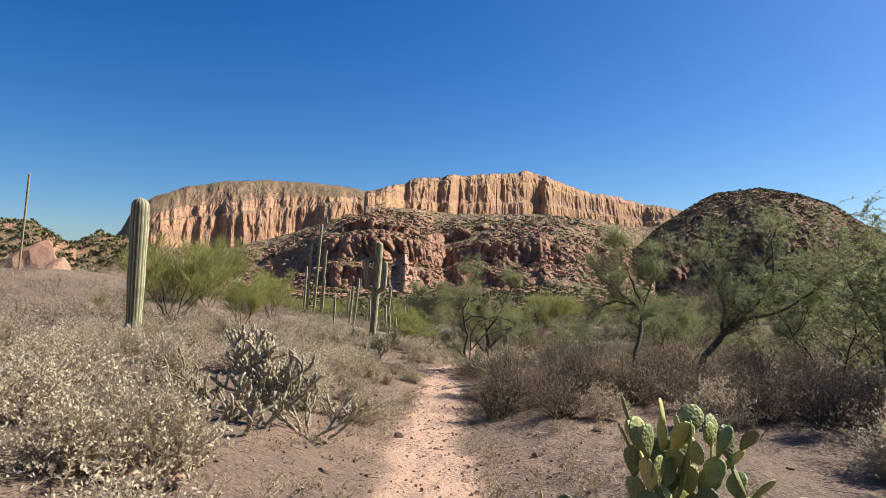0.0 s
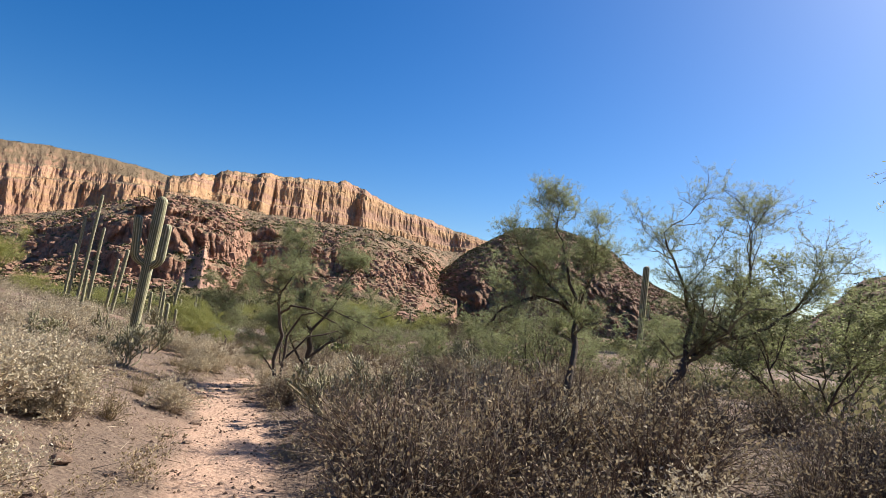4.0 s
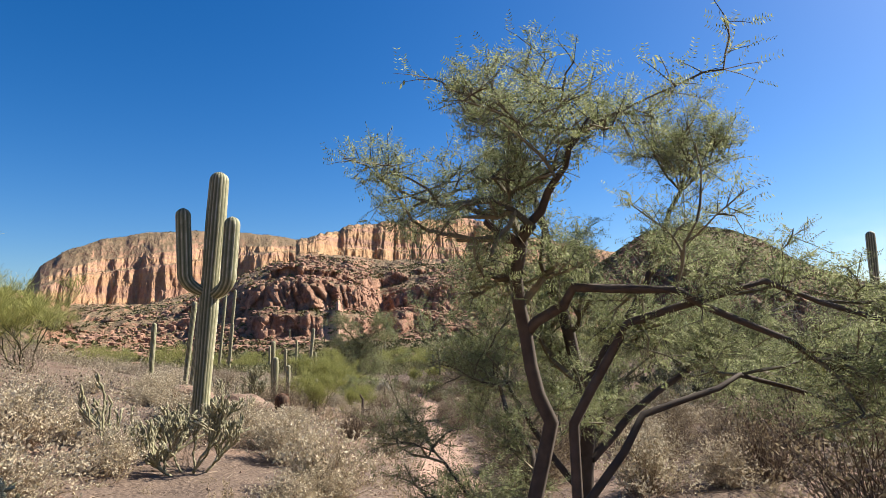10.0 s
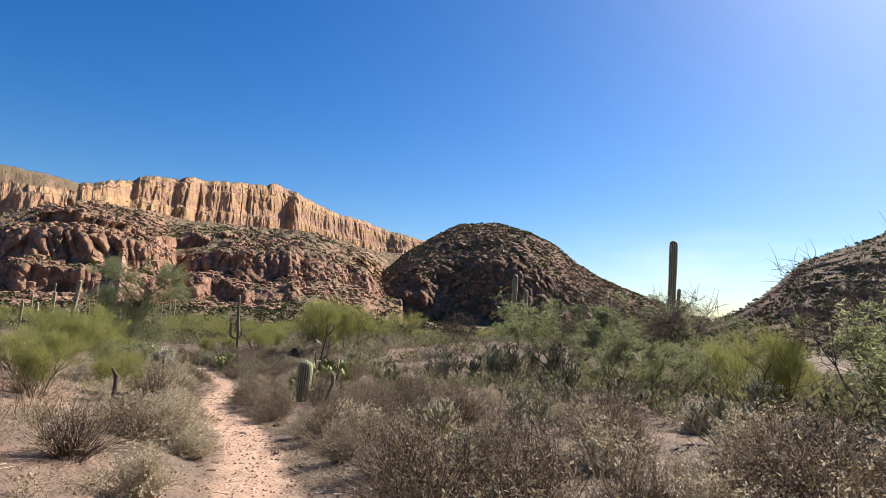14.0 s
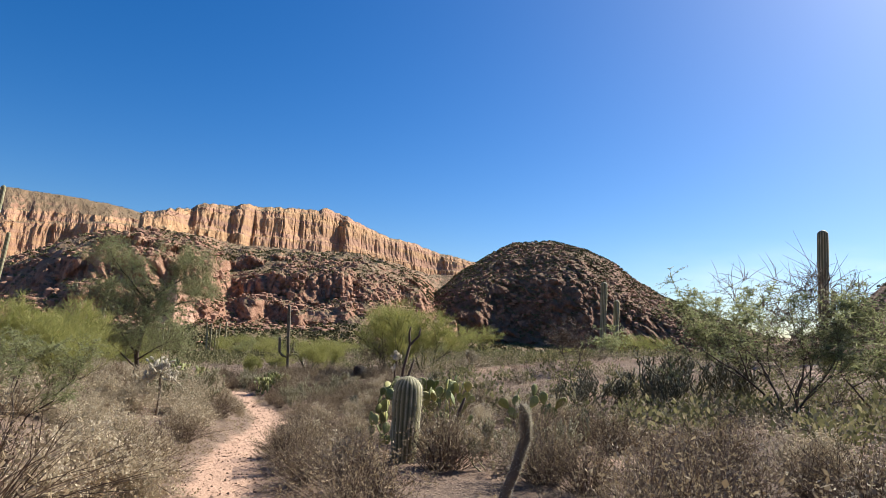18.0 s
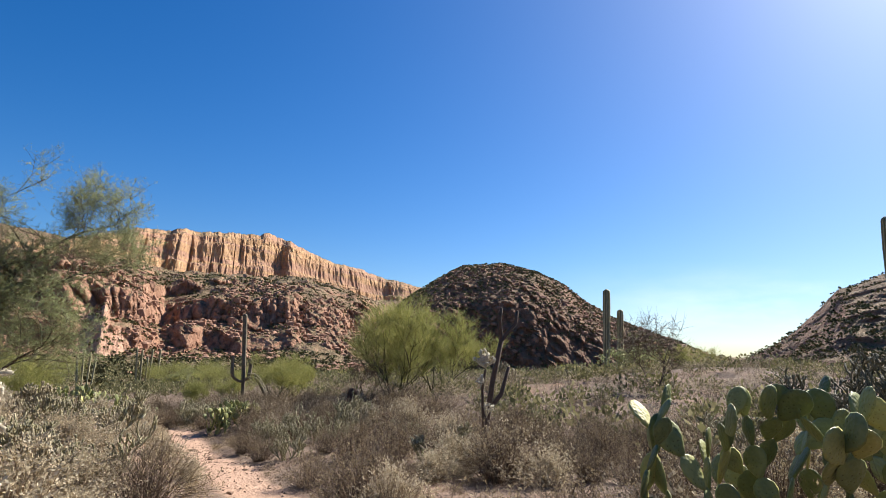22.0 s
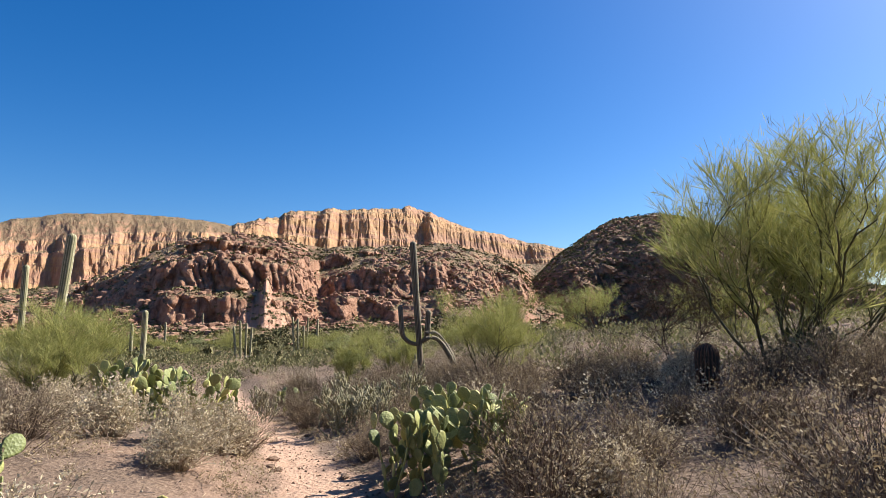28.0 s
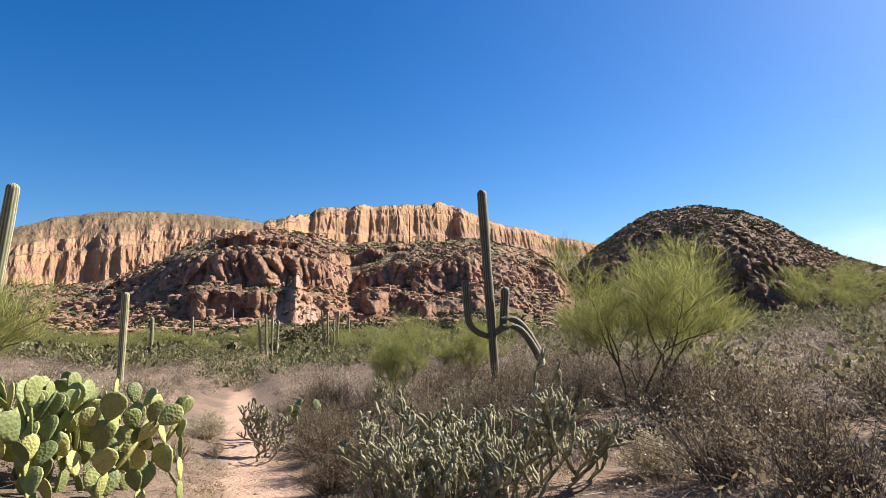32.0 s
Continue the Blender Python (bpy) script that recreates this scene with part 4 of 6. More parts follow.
def grown_tree(name, x, y, label, limbs, seed, bark, leafm, reach=0.6, twigs=9, leafs=16, leaf=0.03, forks=5, up=0.35):
    """A tree on given main limbs (points from its foot, thick end, thin end), which fork twice into twigs set with feathery leaves."""
    random.seed(seed)
    ob = tagged(thing(name, x, y), label, "tree", "desert trees")
    cr, tw = Shape(), Shape()

    def twig(p, d, length):
        e = p + d * length
        m = p.lerp(e, 0.55) + Vector((0, 0, 0.03 * length))
        tw.tube([p, m, e], [0.002, 0.0016, 0.0008], 3, False)
        for z in range(leafs // 9):
            # a feather of paired leaflets
            s = p.lerp(m, random.random()) if z % 2 else m.lerp(e, random.random() * 1.05)
            way = (rand_dir(-0.3) + d * 0.5).normalized()
            side = way.cross(rand_dir(0.0)).normalized()
            span = leaf * random.uniform(2.6, 4.4)
            for q in range(7):
                at = s + way * span * (q + 1) / 7
                for turn in (-1, 1):
                    cr.leaf(at, side * turn + way * 0.35, leaf * random.uniform(0.65, 0.95), leaf * 0.2)

    def fork(p, d, length, r, depth):
        pts, rad, q = [p], [r], p
        for i in range(3):
            d = (d + Vector((random.gauss(0, 0.28), random.gauss(0, 0.28), random.gauss(up * 0.25, 0.16)))).normalized()
            q = q + d * length / 3
            pts.append(q)
            rad.append(r * (1 - 0.25 * (i + 1)) + 0.002)
        tw.tube(pts, rad, 4, False)
        if depth < 2:
            for c in range(3 if depth == 0 else 2):
                nd = (d * 0.6 + Vector((random.gauss(0, 0.6), random.gauss(0, 0.6), random.gauss(up, 0.35)))).normalized()
                fork(pts[random.choice((1, 2, 3))], nd, length * random.uniform(0.5, 0.8), r * 0.6, depth + 1)
        for c in range(twigs if depth else twigs // 3):
            s = random.choice(pts[1:])
            twig(s, (d * 0.4 + Vector((random.gauss(0, 0.6), random.gauss(0, 0.6), random.gauss(up * 0.3, 0.5)))).normalized(), reach * random.uniform(0.25, 0.5))

    for k, (pts, r0, r1) in enumerate(limbs):
        pts = [Vector(p) for p in pts]
        fine = []
        for a, b in zip(pts, pts[1:]):
            fine += [a.lerp(b, t) + Vector((random.gauss(0, 0.015), random.gauss(0, 0.015), 0)) for t in (0, 0.33, 0.66)]
        fine.append(pts[-1])
        n, shape = len(fine), Shape()
        shape.tube(fine, [r0 + (r1 - r0) * i / (n - 1) for i in range(n)], 7)
        part("trunk" if k == 0 else "limb", shape.mesh("limb", bark), ob)
        for c in range(forks):
            i = random.randrange(n // 3 if k else n * 2 // 3, n)
            d = (fine[min(i + 1, n - 1)] - fine[max(i - 1, 0)]).normalized()
            fork(fine[i], (d * 0.6 + Vector((random.gauss(0, 0.6), random.gauss(0, 0.6), random.gauss(up, 0.3)))).normalized(), reach * random.uniform(0.6, 1.1), r1 * 0.6 + 0.003, 0)
    part("twig_mass", tw.mesh("twigs", TWIG_OLIVE, False), ob)["kind"] = "stuff"
    part("crown", cr.mesh("crown", leafm, False), ob)
    TAKEN.append((x, y, 0.7))
    return ob


def pad_mesh():
    """One flat, rounded cactus pad, standing on its narrow end."""
    k, verts, faces, n = Shape(), [], [], 12
    for iz, (z, w, t) in enumerate([(0, 0.16, 0.5), (0.14, 0.46, 0.8), (0.36, 0.82, 1.0), (0.6, 1.0, 1.0), (0.8, 0.86, 0.9), (0.94, 0.5, 0.7), (1.0, 0.12, 0.3)]):
        for s in range(n):
            a = 2 * math.pi * s / n
            verts.append((0.40 * w * math.cos(a), 0.065 * t * math.sin(a), z))
    faces = [(i * n + s, i * n + (s + 1) % n, (i + 1) * n + (s + 1) % n, (i + 1) * n + s) for i in range(6) for s in range(n)]
    faces += [tuple(range(n))[::-1], tuple(6 * n + s for s in range(n))]
    k.add(verts, faces)
    return k.mesh("pad", PAD)


PAD_MESH = None


def make_pear(x, y, wide, tall, pads, size, label, seed):
    """A clump of prickly pear: pads growing out of the rims of pads."""
    random.seed(seed)
    ob = tagged(thing("prickly_pear", x, y), label, "cactus", "prickly pears")
    grown = []

    def grow(p, m, step):
        s = size * random.uniform(0.8, 1.2)
        up = m @ Vector((0, 0, 1))
        if len(grown) >= pads or p.z + s * up.z > tall * random.uniform(0.85, 1.08) or up.z < 0.55 or math.hypot(p.x, p.y) > wide * 0.5 or step > 4:
            return
        mm = Matrix.Translation(p) @ m.to_3x3().to_4x4() @ Matrix.Diagonal((s * random.uniform(0.85, 1.08), s, s, 1))
        grown.append(mm)
        part("pad", PAD_MESH, ob, "", mm)
        for a in random.choice(((0.0,), (0.3,), (-0.5, 0.45), (-0.6, 0.55))):
            a += random.gauss(0, 0.12)
            q = mm @ Vector((math.sin(a) * 0.36, 0, 0.62 + 0.35 * math.cos(a)))
            n = m @ Matrix.Rotation(a * 0.75, 4, "Y") @ Matrix.Rotation(random.gauss(0, 0.75), 4, "Z") @ Matrix.Rotation(random.gauss(0, 0.16), 4, "X")
            grow(q, n, step + 1)

    for tries in range(pads * 9):
        a, l = random.uniform(0, 6.28), random.random() ** 0.5
        p = Vector((math.cos(a) * wide * 0.46 * l, math.sin(a) * wide * 0.46 * l, 0))
        p.z = float(land(x + p.x, y + p.y) - land(x, y)) - 0.03
        grow(p, Matrix.Rotation(random.uniform(0, 3.14), 4, "Z") @ Matrix.Rotation(random.gauss(0, 0.2), 4, "X") @ Matrix.Rotation(random.gauss(0, 0.2), 4, "Y"), 0)
    TAKEN.append((x, y, wide * 0.5))
    return ob


def stone_mesh(seed, mat, flat=0.6):
    random.seed(seed)
    bm = bmesh.new()
    bmesh.ops.create_icosphere(bm, subdivisions=3, radius=0.5)
    o = Vector((seed * 3.1, seed * 1.7, 0))
    for v in bm.verts:
        c = v.co.copy()
        f = 1 + 0.5 * noise.noise(c * 1.6 + o) + 0.22 * noise.noise(c * 4 + o)
        v.co = Vector((c.x * f * 1.1, c.y * f * 0.9, c.z * f * flat))
        for ax in ((1, 0.3, 0.5), (-0.6, 1, 0.3), (0.2, -1, 0.7), (-0.3, 0.1, 1)):
            n = Vector(ax).normalized()
            dd = v.co.dot(n) - 0.36 * (0.8 if ax[2] == 1 else 1)
            if dd > 0:
                v.co -= n * dd * 0.85
    me = bpy.data.meshes.new("stone")
    bm.to_mesh(me)
    bm.free()
    me.materials.append(mat)
    me.polygons.foreach_set("use_smooth", [False] * len(me.polygons))
    return me


def make_barrel(x, y, tall, r, label, skin, ribs=20, spines=None):
    random.seed(int(x * 100) + int(y * 10))
    ob = tagged(thing("barrel_cactus", x, y), label, "cactus", "barrel cacti")
    pa, ra = column((0, 0, -0.08), (0.01, 0, tall - r), r, 0.8, 0, 12)
    part("body", ribbed(pa, ra, ribs, 0.14).mesh("body", skin), ob)
    sp = Shape()
    for s in range(ribs):
        a = 2 * math.pi * (s + 0.5) / ribs
        for q in range(int(tall / 0.045)):
            t = (q + random.random() * 0.3) * 0.045 / tall
            i = min(int(t * (len(pa) - 1)), len(pa) - 2)
            p = pa[i].lerp(pa[i + 1], t * (len(pa) - 1) - i)
            rr = ra[i] * 1.0
            o = Vector((math.cos(a), math.sin(a), 0))
            for w in range(8):
                sp.leaf(p + o * rr, o + Vector((random.gauss(0, 0.5), random.gauss(0, 0.5), random.gauss(0.1, 0.6))), random.uniform(0.012, 0.032), 0.0032)
    for q in range(260):
        o = rand_dir(0.3)
        sp.leaf(pa[-3] + Vector((o.x, o.y, 0.3 * o.z)) * r * 0.9, o, random.uniform(0.015, 0.035), 0.0035)
    part("spine_coat", sp.mesh("spines", spines or SPINE, False), ob, "spines in rows along the ribs")["kind"] = "stuff"
    return ob


def chain_cholla(x, y, tall, seed, label, trunk_mat, heads):
    """A jumping cholla: a dark trunk that carries pale, densely spined joints."""
    random.seed(seed)
    ob = tagged(thing("chain_cholla", x, y), label, "cactus", "cholla cacti")
    tr = Shape()
    tr.tube([(0, 0, -0.1), (0.03, 0, tall * 0.35), (0.0, 0.02, tall * 0.7), (0.04, 0, tall * 0.9)], [0.028, 0.025, 0.022, 0.018], 8)
    part("trunk", tr.mesh("trunk", trunk_mat), ob)
    for (hz, hx, n, spread) in heads:
        jo, sp = Shape(), Shape()
        for q in range(n):
            d = rand_dir(0.12)
            p = Vector((hx, 0, hz * tall)) + Vector((random.gauss(0, 1), random.gauss(0, 1), random.gauss(0, 0.7))) * spread
            e = p + d * random.uniform(0.06, 0.11)
            jo.tube([p, p.lerp(e, 0.5), e], [0.015, 0.021, 0.014], 6)
            for z in range(60):
                c, o = p.lerp(e, random.random()), Vector((random.gauss(0, 1), random.gauss(0, 1), random.gauss(0, 1))).normalized()
                sp.leaf(c + o * 0.016, o, random.uniform(0.018, 0.03), 0.005)
            jo.tube([Vector((hx, 0, (hz - 0.08) * tall)), p], [0.008, 0.007], 5, False)
        j = part("head", jo.mesh("joints", CREAM), ob)
        part("spine_coat", sp.mesh("spines", CREAM, False), j, "dense cream-coloured spines")["kind"] = "stuff"
    return ob


# ---- saguaros ----
make_saguaro("saguaro", -6.09, 11.69, 2.8, 0.170, label="tall unbranched green saguaro with deep pale ribs", lean=(0.06, 0))
make_saguaro("saguaro", -2.95, 23.6, 3.98, 0.15, [(2.1, (-1, -0.35), 0.36, 0.9, 0.112), (2.05, (1, -0.5), 0.36, 0.8, 0.12), (2.0, (0.6, 1), 0.3, 0.6, 0.1)], "armed saguaro whose arms rise beside a tall middle stem", (0.22, 0), ribs=16)
for (gx, gy, gt, gr, gl) in ((-4.37, 27.76, 2.51, 0.063, 0.25), (-4.63, 28.16, 2.11, 0.058, 0.2), (-5.29, 28.01, 1.5, 0.055, 0.05)):
    make_saguaro("saguaro", gx, gy, gt, gr, label="slender grey-green saguaro stem in a close cluster", lean=(gl, 0), ribs=12, group="saguaro cluster")
for (gx, gy, gt, gr) in ((-2.83, 29.37, 1.21, 0.072), (-2.54, 29.49, 1.07, 0.053), (-3.21, 31.14, 1.61, 0.059), (-1.98, 30.66, 0.81, 0.045)):
    make_saguaro("saguaro", gx, gy, gt, gr, label="short young saguaro standing among scrub", ribs=12, group="young saguaros")
for (gx, gy, gt, gr, gl) in ((-19.38, 87.11, 13.33, 0.295, 0.9), (-20.3, 86.8, 10.23, 0.264, 0.5), (-18.6, 88.04, 9.61, 0.264, 0.7), (-21.08, 88.35, 7.13, 0.248, 0.3), (-17.98, 86.18, 5.58, 0.248, 0.3)):
    make_saguaro("saguaro", gx, gy, gt, gr * 0.65, label="very tall leaning saguaro stem in a cluster", lean=(gl, 0), ribs=12, group="tall saguaro cluster")
for (gx, gy, gt, gr, gl) in ((-7.2, 71.05, 4.9, 0.24, 0.45), (-8.4, 71.69, 3.8, 0.16, 0.05), (-8.94, 69.2, 2.81, 0.196, 0.0), (-5.4, 74.7, 2.9, 0.17, 0.05), (-5.78, 63.57, 2.66, 0.157, 0.05)):
    make_saguaro("saguaro", gx, gy, gt, gr * 0.65, label="single green saguaro stem rising over bushes", lean=(gl, 0), ribs=12, group="single saguaros")
make_saguaro("saguaro", 36.4, 56.0, 8.6, 0.33, [(3.0, (0.6, -1), 0.5, 1.2, 0.15)], "dark saguaro standing on a scrubby slope", ribs=12)
make_saguaro("saguaro", 33.95, 76.73, 7.75, 0.310, label="dark saguaro pair on the skyline of a slope", ribs=12)
make_saguaro("saguaro", 35.49, 76.88, 6.2, 0.279, label="shorter saguaro of a dark pair on a slope", ribs=12)
make_saguaro("saguaro", 4.8, 69.2, 4.6, 0.115, [(1.15, (-1, -0.2), 0.62, 0.75, 0.085), (1.25, (1, -0.3), 0.26, 0.75, 0.10)], "old brown saguaro with upright and drooping arms", (-0.3, 0), 12, SAGUARO_OLD)
random.seed(5)
for k in range(2):
    droop = tagged(thing("drooping_saguaro_arm", 4.9, 69.0 - 0.12 * k), "ribbed old saguaro arm drooping to the ground", "cactus")
    pa = [Vector((0.1 * i, 0, 1.5 - 0.2 * k + 0.1 * math.sin(i * 0.4) - 0.0095 * i * i)) for i in range(11)]
    part("arm", ribbed(pa, [0.07 + 0.002 * i for i in range(10)] + [0.04], 10).mesh("arm", SAGUARO_OLD), droop)
for q in range(9):
    random.seed(900 + q)
    th = radians(random.uniform(-18, 24))
    r = random.uniform(62, 150)
    make_saguaro("saguaro", -math.sin(th) * r * PLAN, (15 + math.cos(th) * r) * PLAN, random.uniform(3.5, 6), 0.2, [(1.3, (random.choice((-1, 1)), 0.2), 0.35, 0.9, 0.1)] if q % 3 == 0 else (), "distant saguaro at the foot of the crags", ribs=8, group="distant saguaros")
# far clumps of many-stemmed columns below the crag
for (cx, cy) in ((-8.5, 121), (-2.5, 127)):
    for q in range(4):
        make_saguaro("organ_pipe_stem", cx + 0.55 * q + random.uniform(-0.15, 0.15), cy + random.uniform(-0.6, 0.6), random.uniform(3.4, 5.6), 0.13, label="grey-green column of a many-stemmed cactus clump", ribs=8, group="column cactus clumps", lean=(0.15 * (q - 2), 0))
# ocotillo-like pole on the bank
make_saguaro("saguaro", -19.6, 27.4, 4.4, 0.05, label="thin pole-like saguaro high on the bank", lean=(0.3, 0), ribs=8)

# ---- barrels and stumps ----
make_barrel(3.35, 35.15, 1.1, 0.195, "young ribbed saguaro with pale spines beside the trail", SAGUARO, 18)
make_barrel(6.95, 56.8, 0.62, 0.17, "dark red-spined barrel cactus under a palo verde", BARREL, 20, RED_SPINE)
make_barrel(-2.31, 27.18, 0.5, 0.15, "round brown barrel cactus beside boulders", BARREL, 20, RED_SPINE)
make_barrel(6.05, 50.51, 0.34, 0.13, "small dark barrel cactus in brush", BARREL, 20, RED_SPINE)


def furry_stump(x, y, tall, label):
    random.seed(41)
    ob = tagged(thing("cholla_stump", x, y), label, "cactus")
    k, sp = Shape(), Shape()
    pts = [Vector((-0.10, 0, -0.1)), Vector((-0.08, 0, tall * 0.25)), Vector((0.02, 0, tall * 0.5)), Vector((0.10, 0, tall * 0.75)), Vector((0.09, 0, tall * 0.92)), Vector((0.05, 0, tall))]
    k.tube(pts, [0.036, 0.036, 0.038, 0.038, 0.034, 0.022], 10)
    for q in range(2600):
        i = min(int(random.triangular(1, 5, 4.2)), 4)
        c = pts[i].lerp(pts[i + 1], random.random())
        o = Vector((random.gauss(0, 1), random.gauss(0, 1), random.gauss(0.2, 0.4))).normalized()
        sp.leaf(c + o * 0.034, o, random.uniform(0.012, 0.03), 0.004)
    part("stem", k.mesh("stem", CHOLLA_OLD), ob)
    part("spine_coat", sp.mesh("spines", SPINE, False), ob, "thick coat of pale spines")


furry_stump(3.1, 31.4, 0.95, "curved bare cholla trunk furred with pale spines")


def dead_trunk(name, x, y, label, limbs, mat):
    ob = tagged(thing(name, x, y), label, "dead plant")
    for i, (pts, rad) in enumerate(limbs):
        k = Shape()
        k.tube(pts, rad, 7)
        part("trunk" if i == 0 else "branch", k.mesh("branch", mat), ob)
    return ob


dead_trunk("dead_cholla", 6.25, 45.3, "dead dark cholla skeleton forking into two prongs", [
    ([(-0.35, 0, -0.1), (-0.25, 0, 0.55), (-0.16, 0, 1.2), (0.0, 0, 1.95)], [0.05, 0.05, 0.046, 0.042]),
    ([(0.0, 0, 1.9), (-0.04, 0, 2.1), (-0.05, 0, 2.3), (-0.02, 0, 2.45)], [0.042, 0.037, 0.033, 0.026]),
    ([(0.0, 0, 1.92), (0.12, 0, 2.05), (0.26, 0, 2.2), (0.30, 0, 2.42)], [0.04, 0.036, 0.032, 0.025]),
    ([(-0.24, 0, 0.7), (0.02, 0.02, 1.0), (0.16, 0.02, 1.45)], [0.04, 0.038, 0.028])], DEADWOOD)
dead_trunk("dead_stump", -0.68, 28.4, "short charred-looking dead stump with a side knob", [
    ([(0, 0, -0.1), (0.01, 0, 0.3), (0.02, 0, 0.62)], [0.04, 0.036, 0.03]), ([(0.01, 0, 0.38), (0.1, 0, 0.36), (0.19, 0, 0.38)], [0.028, 0.03, 0.022]), ([(0.02, 0, 0.6), (-0.05, 0, 0.72)], [0.025, 0.015])], DEADWOOD)
dead_trunk("dead_cholla", 4.3, 36.2, "bent black dead cholla stem", [([(0, 0, -0.1), (0.05, 0, 0.35), (0.2, 0, 0.6), (0.28, 0, 0.8)], [0.03, 0.03, 0.026, 0.02])], DEADWOOD)
chain_cholla(5.75, 45.0, 1.55, 7, "jumping cholla with a cream-spined head on a dark trunk", DEADWOOD, ((1.0, 0.02, 36, 0.065), (0.5, 0.08, 9, 0.035), (0.78, -0.06, 5, 0.03)))
chain_cholla(-0.2, 40.8, 1.0, 8, "jumping cholla covered with cream-spined joints", CHOLLA_OLD, ((0.92, 0.0, 60, 0.11), (0.72, 0.22, 24, 0.075), (0.76, -0.2, 22, 0.075)))

# ---- prickly pears ----
PAD_MESH = pad_mesh()
make_pear(1.4, 3.4, 0.78, 0.68, 62, 0.172, "green prickly pear with broad pads beside the trail", 3)
make_pear(0.72, 3.75, 0.3, 0.26, 5, 0.14, "few low pads of prickly pear in gravel", 15)
make_pear(-1.1, 61.1, 2.7, 1.6, 299, 0.225, "large sprawling prickly pear crowded with yellow-green pads", 4)
make_pear(2.95, 54.9, 1.6, 0.76, 230, 0.155, "low wide prickly pear with rounded green pads", 5)
make_pear(4.3, 39.5, 0.85, 1.05, 30, 0.23, "upright prickly pear with dark backlit pads", 6)
make_pear(5.2, 39.0, 1.2, 1.55, 62, 0.25, "tall prickly pear with stacked dark green pads", 16)
make_pear(7.3, 39.6, 0.8, 0.95, 14, 0.25, "prickly pear growing in brown brush", 17)
make_pear(6.6, 36.9, 0.9, 0.85, 16, 0.24, "dark prickly pear among chollas", 9)
make_pear(4.75, 37.2, 0.6, 0.95, 16, 0.2, "prickly pear growing behind a young saguaro", 8)
make_pear(3.35, 36.9, 0.5, 0.6, 12, 0.19, "small prickly pear clump among scrub", 7)
make_pear(-0.35, 53.9, 0.7, 0.4, 9, 0.19, "small low prickly pear on stony soil", 10)
make_pear(0.75, 53.6, 0.45, 0.38, 6, 0.18, "few upright pads of a young prickly pear", 11)
make_pear(0.45, 67.0, 1.4, 0.8, 30, 0.19, "distant prickly pear beside the trail", 14)

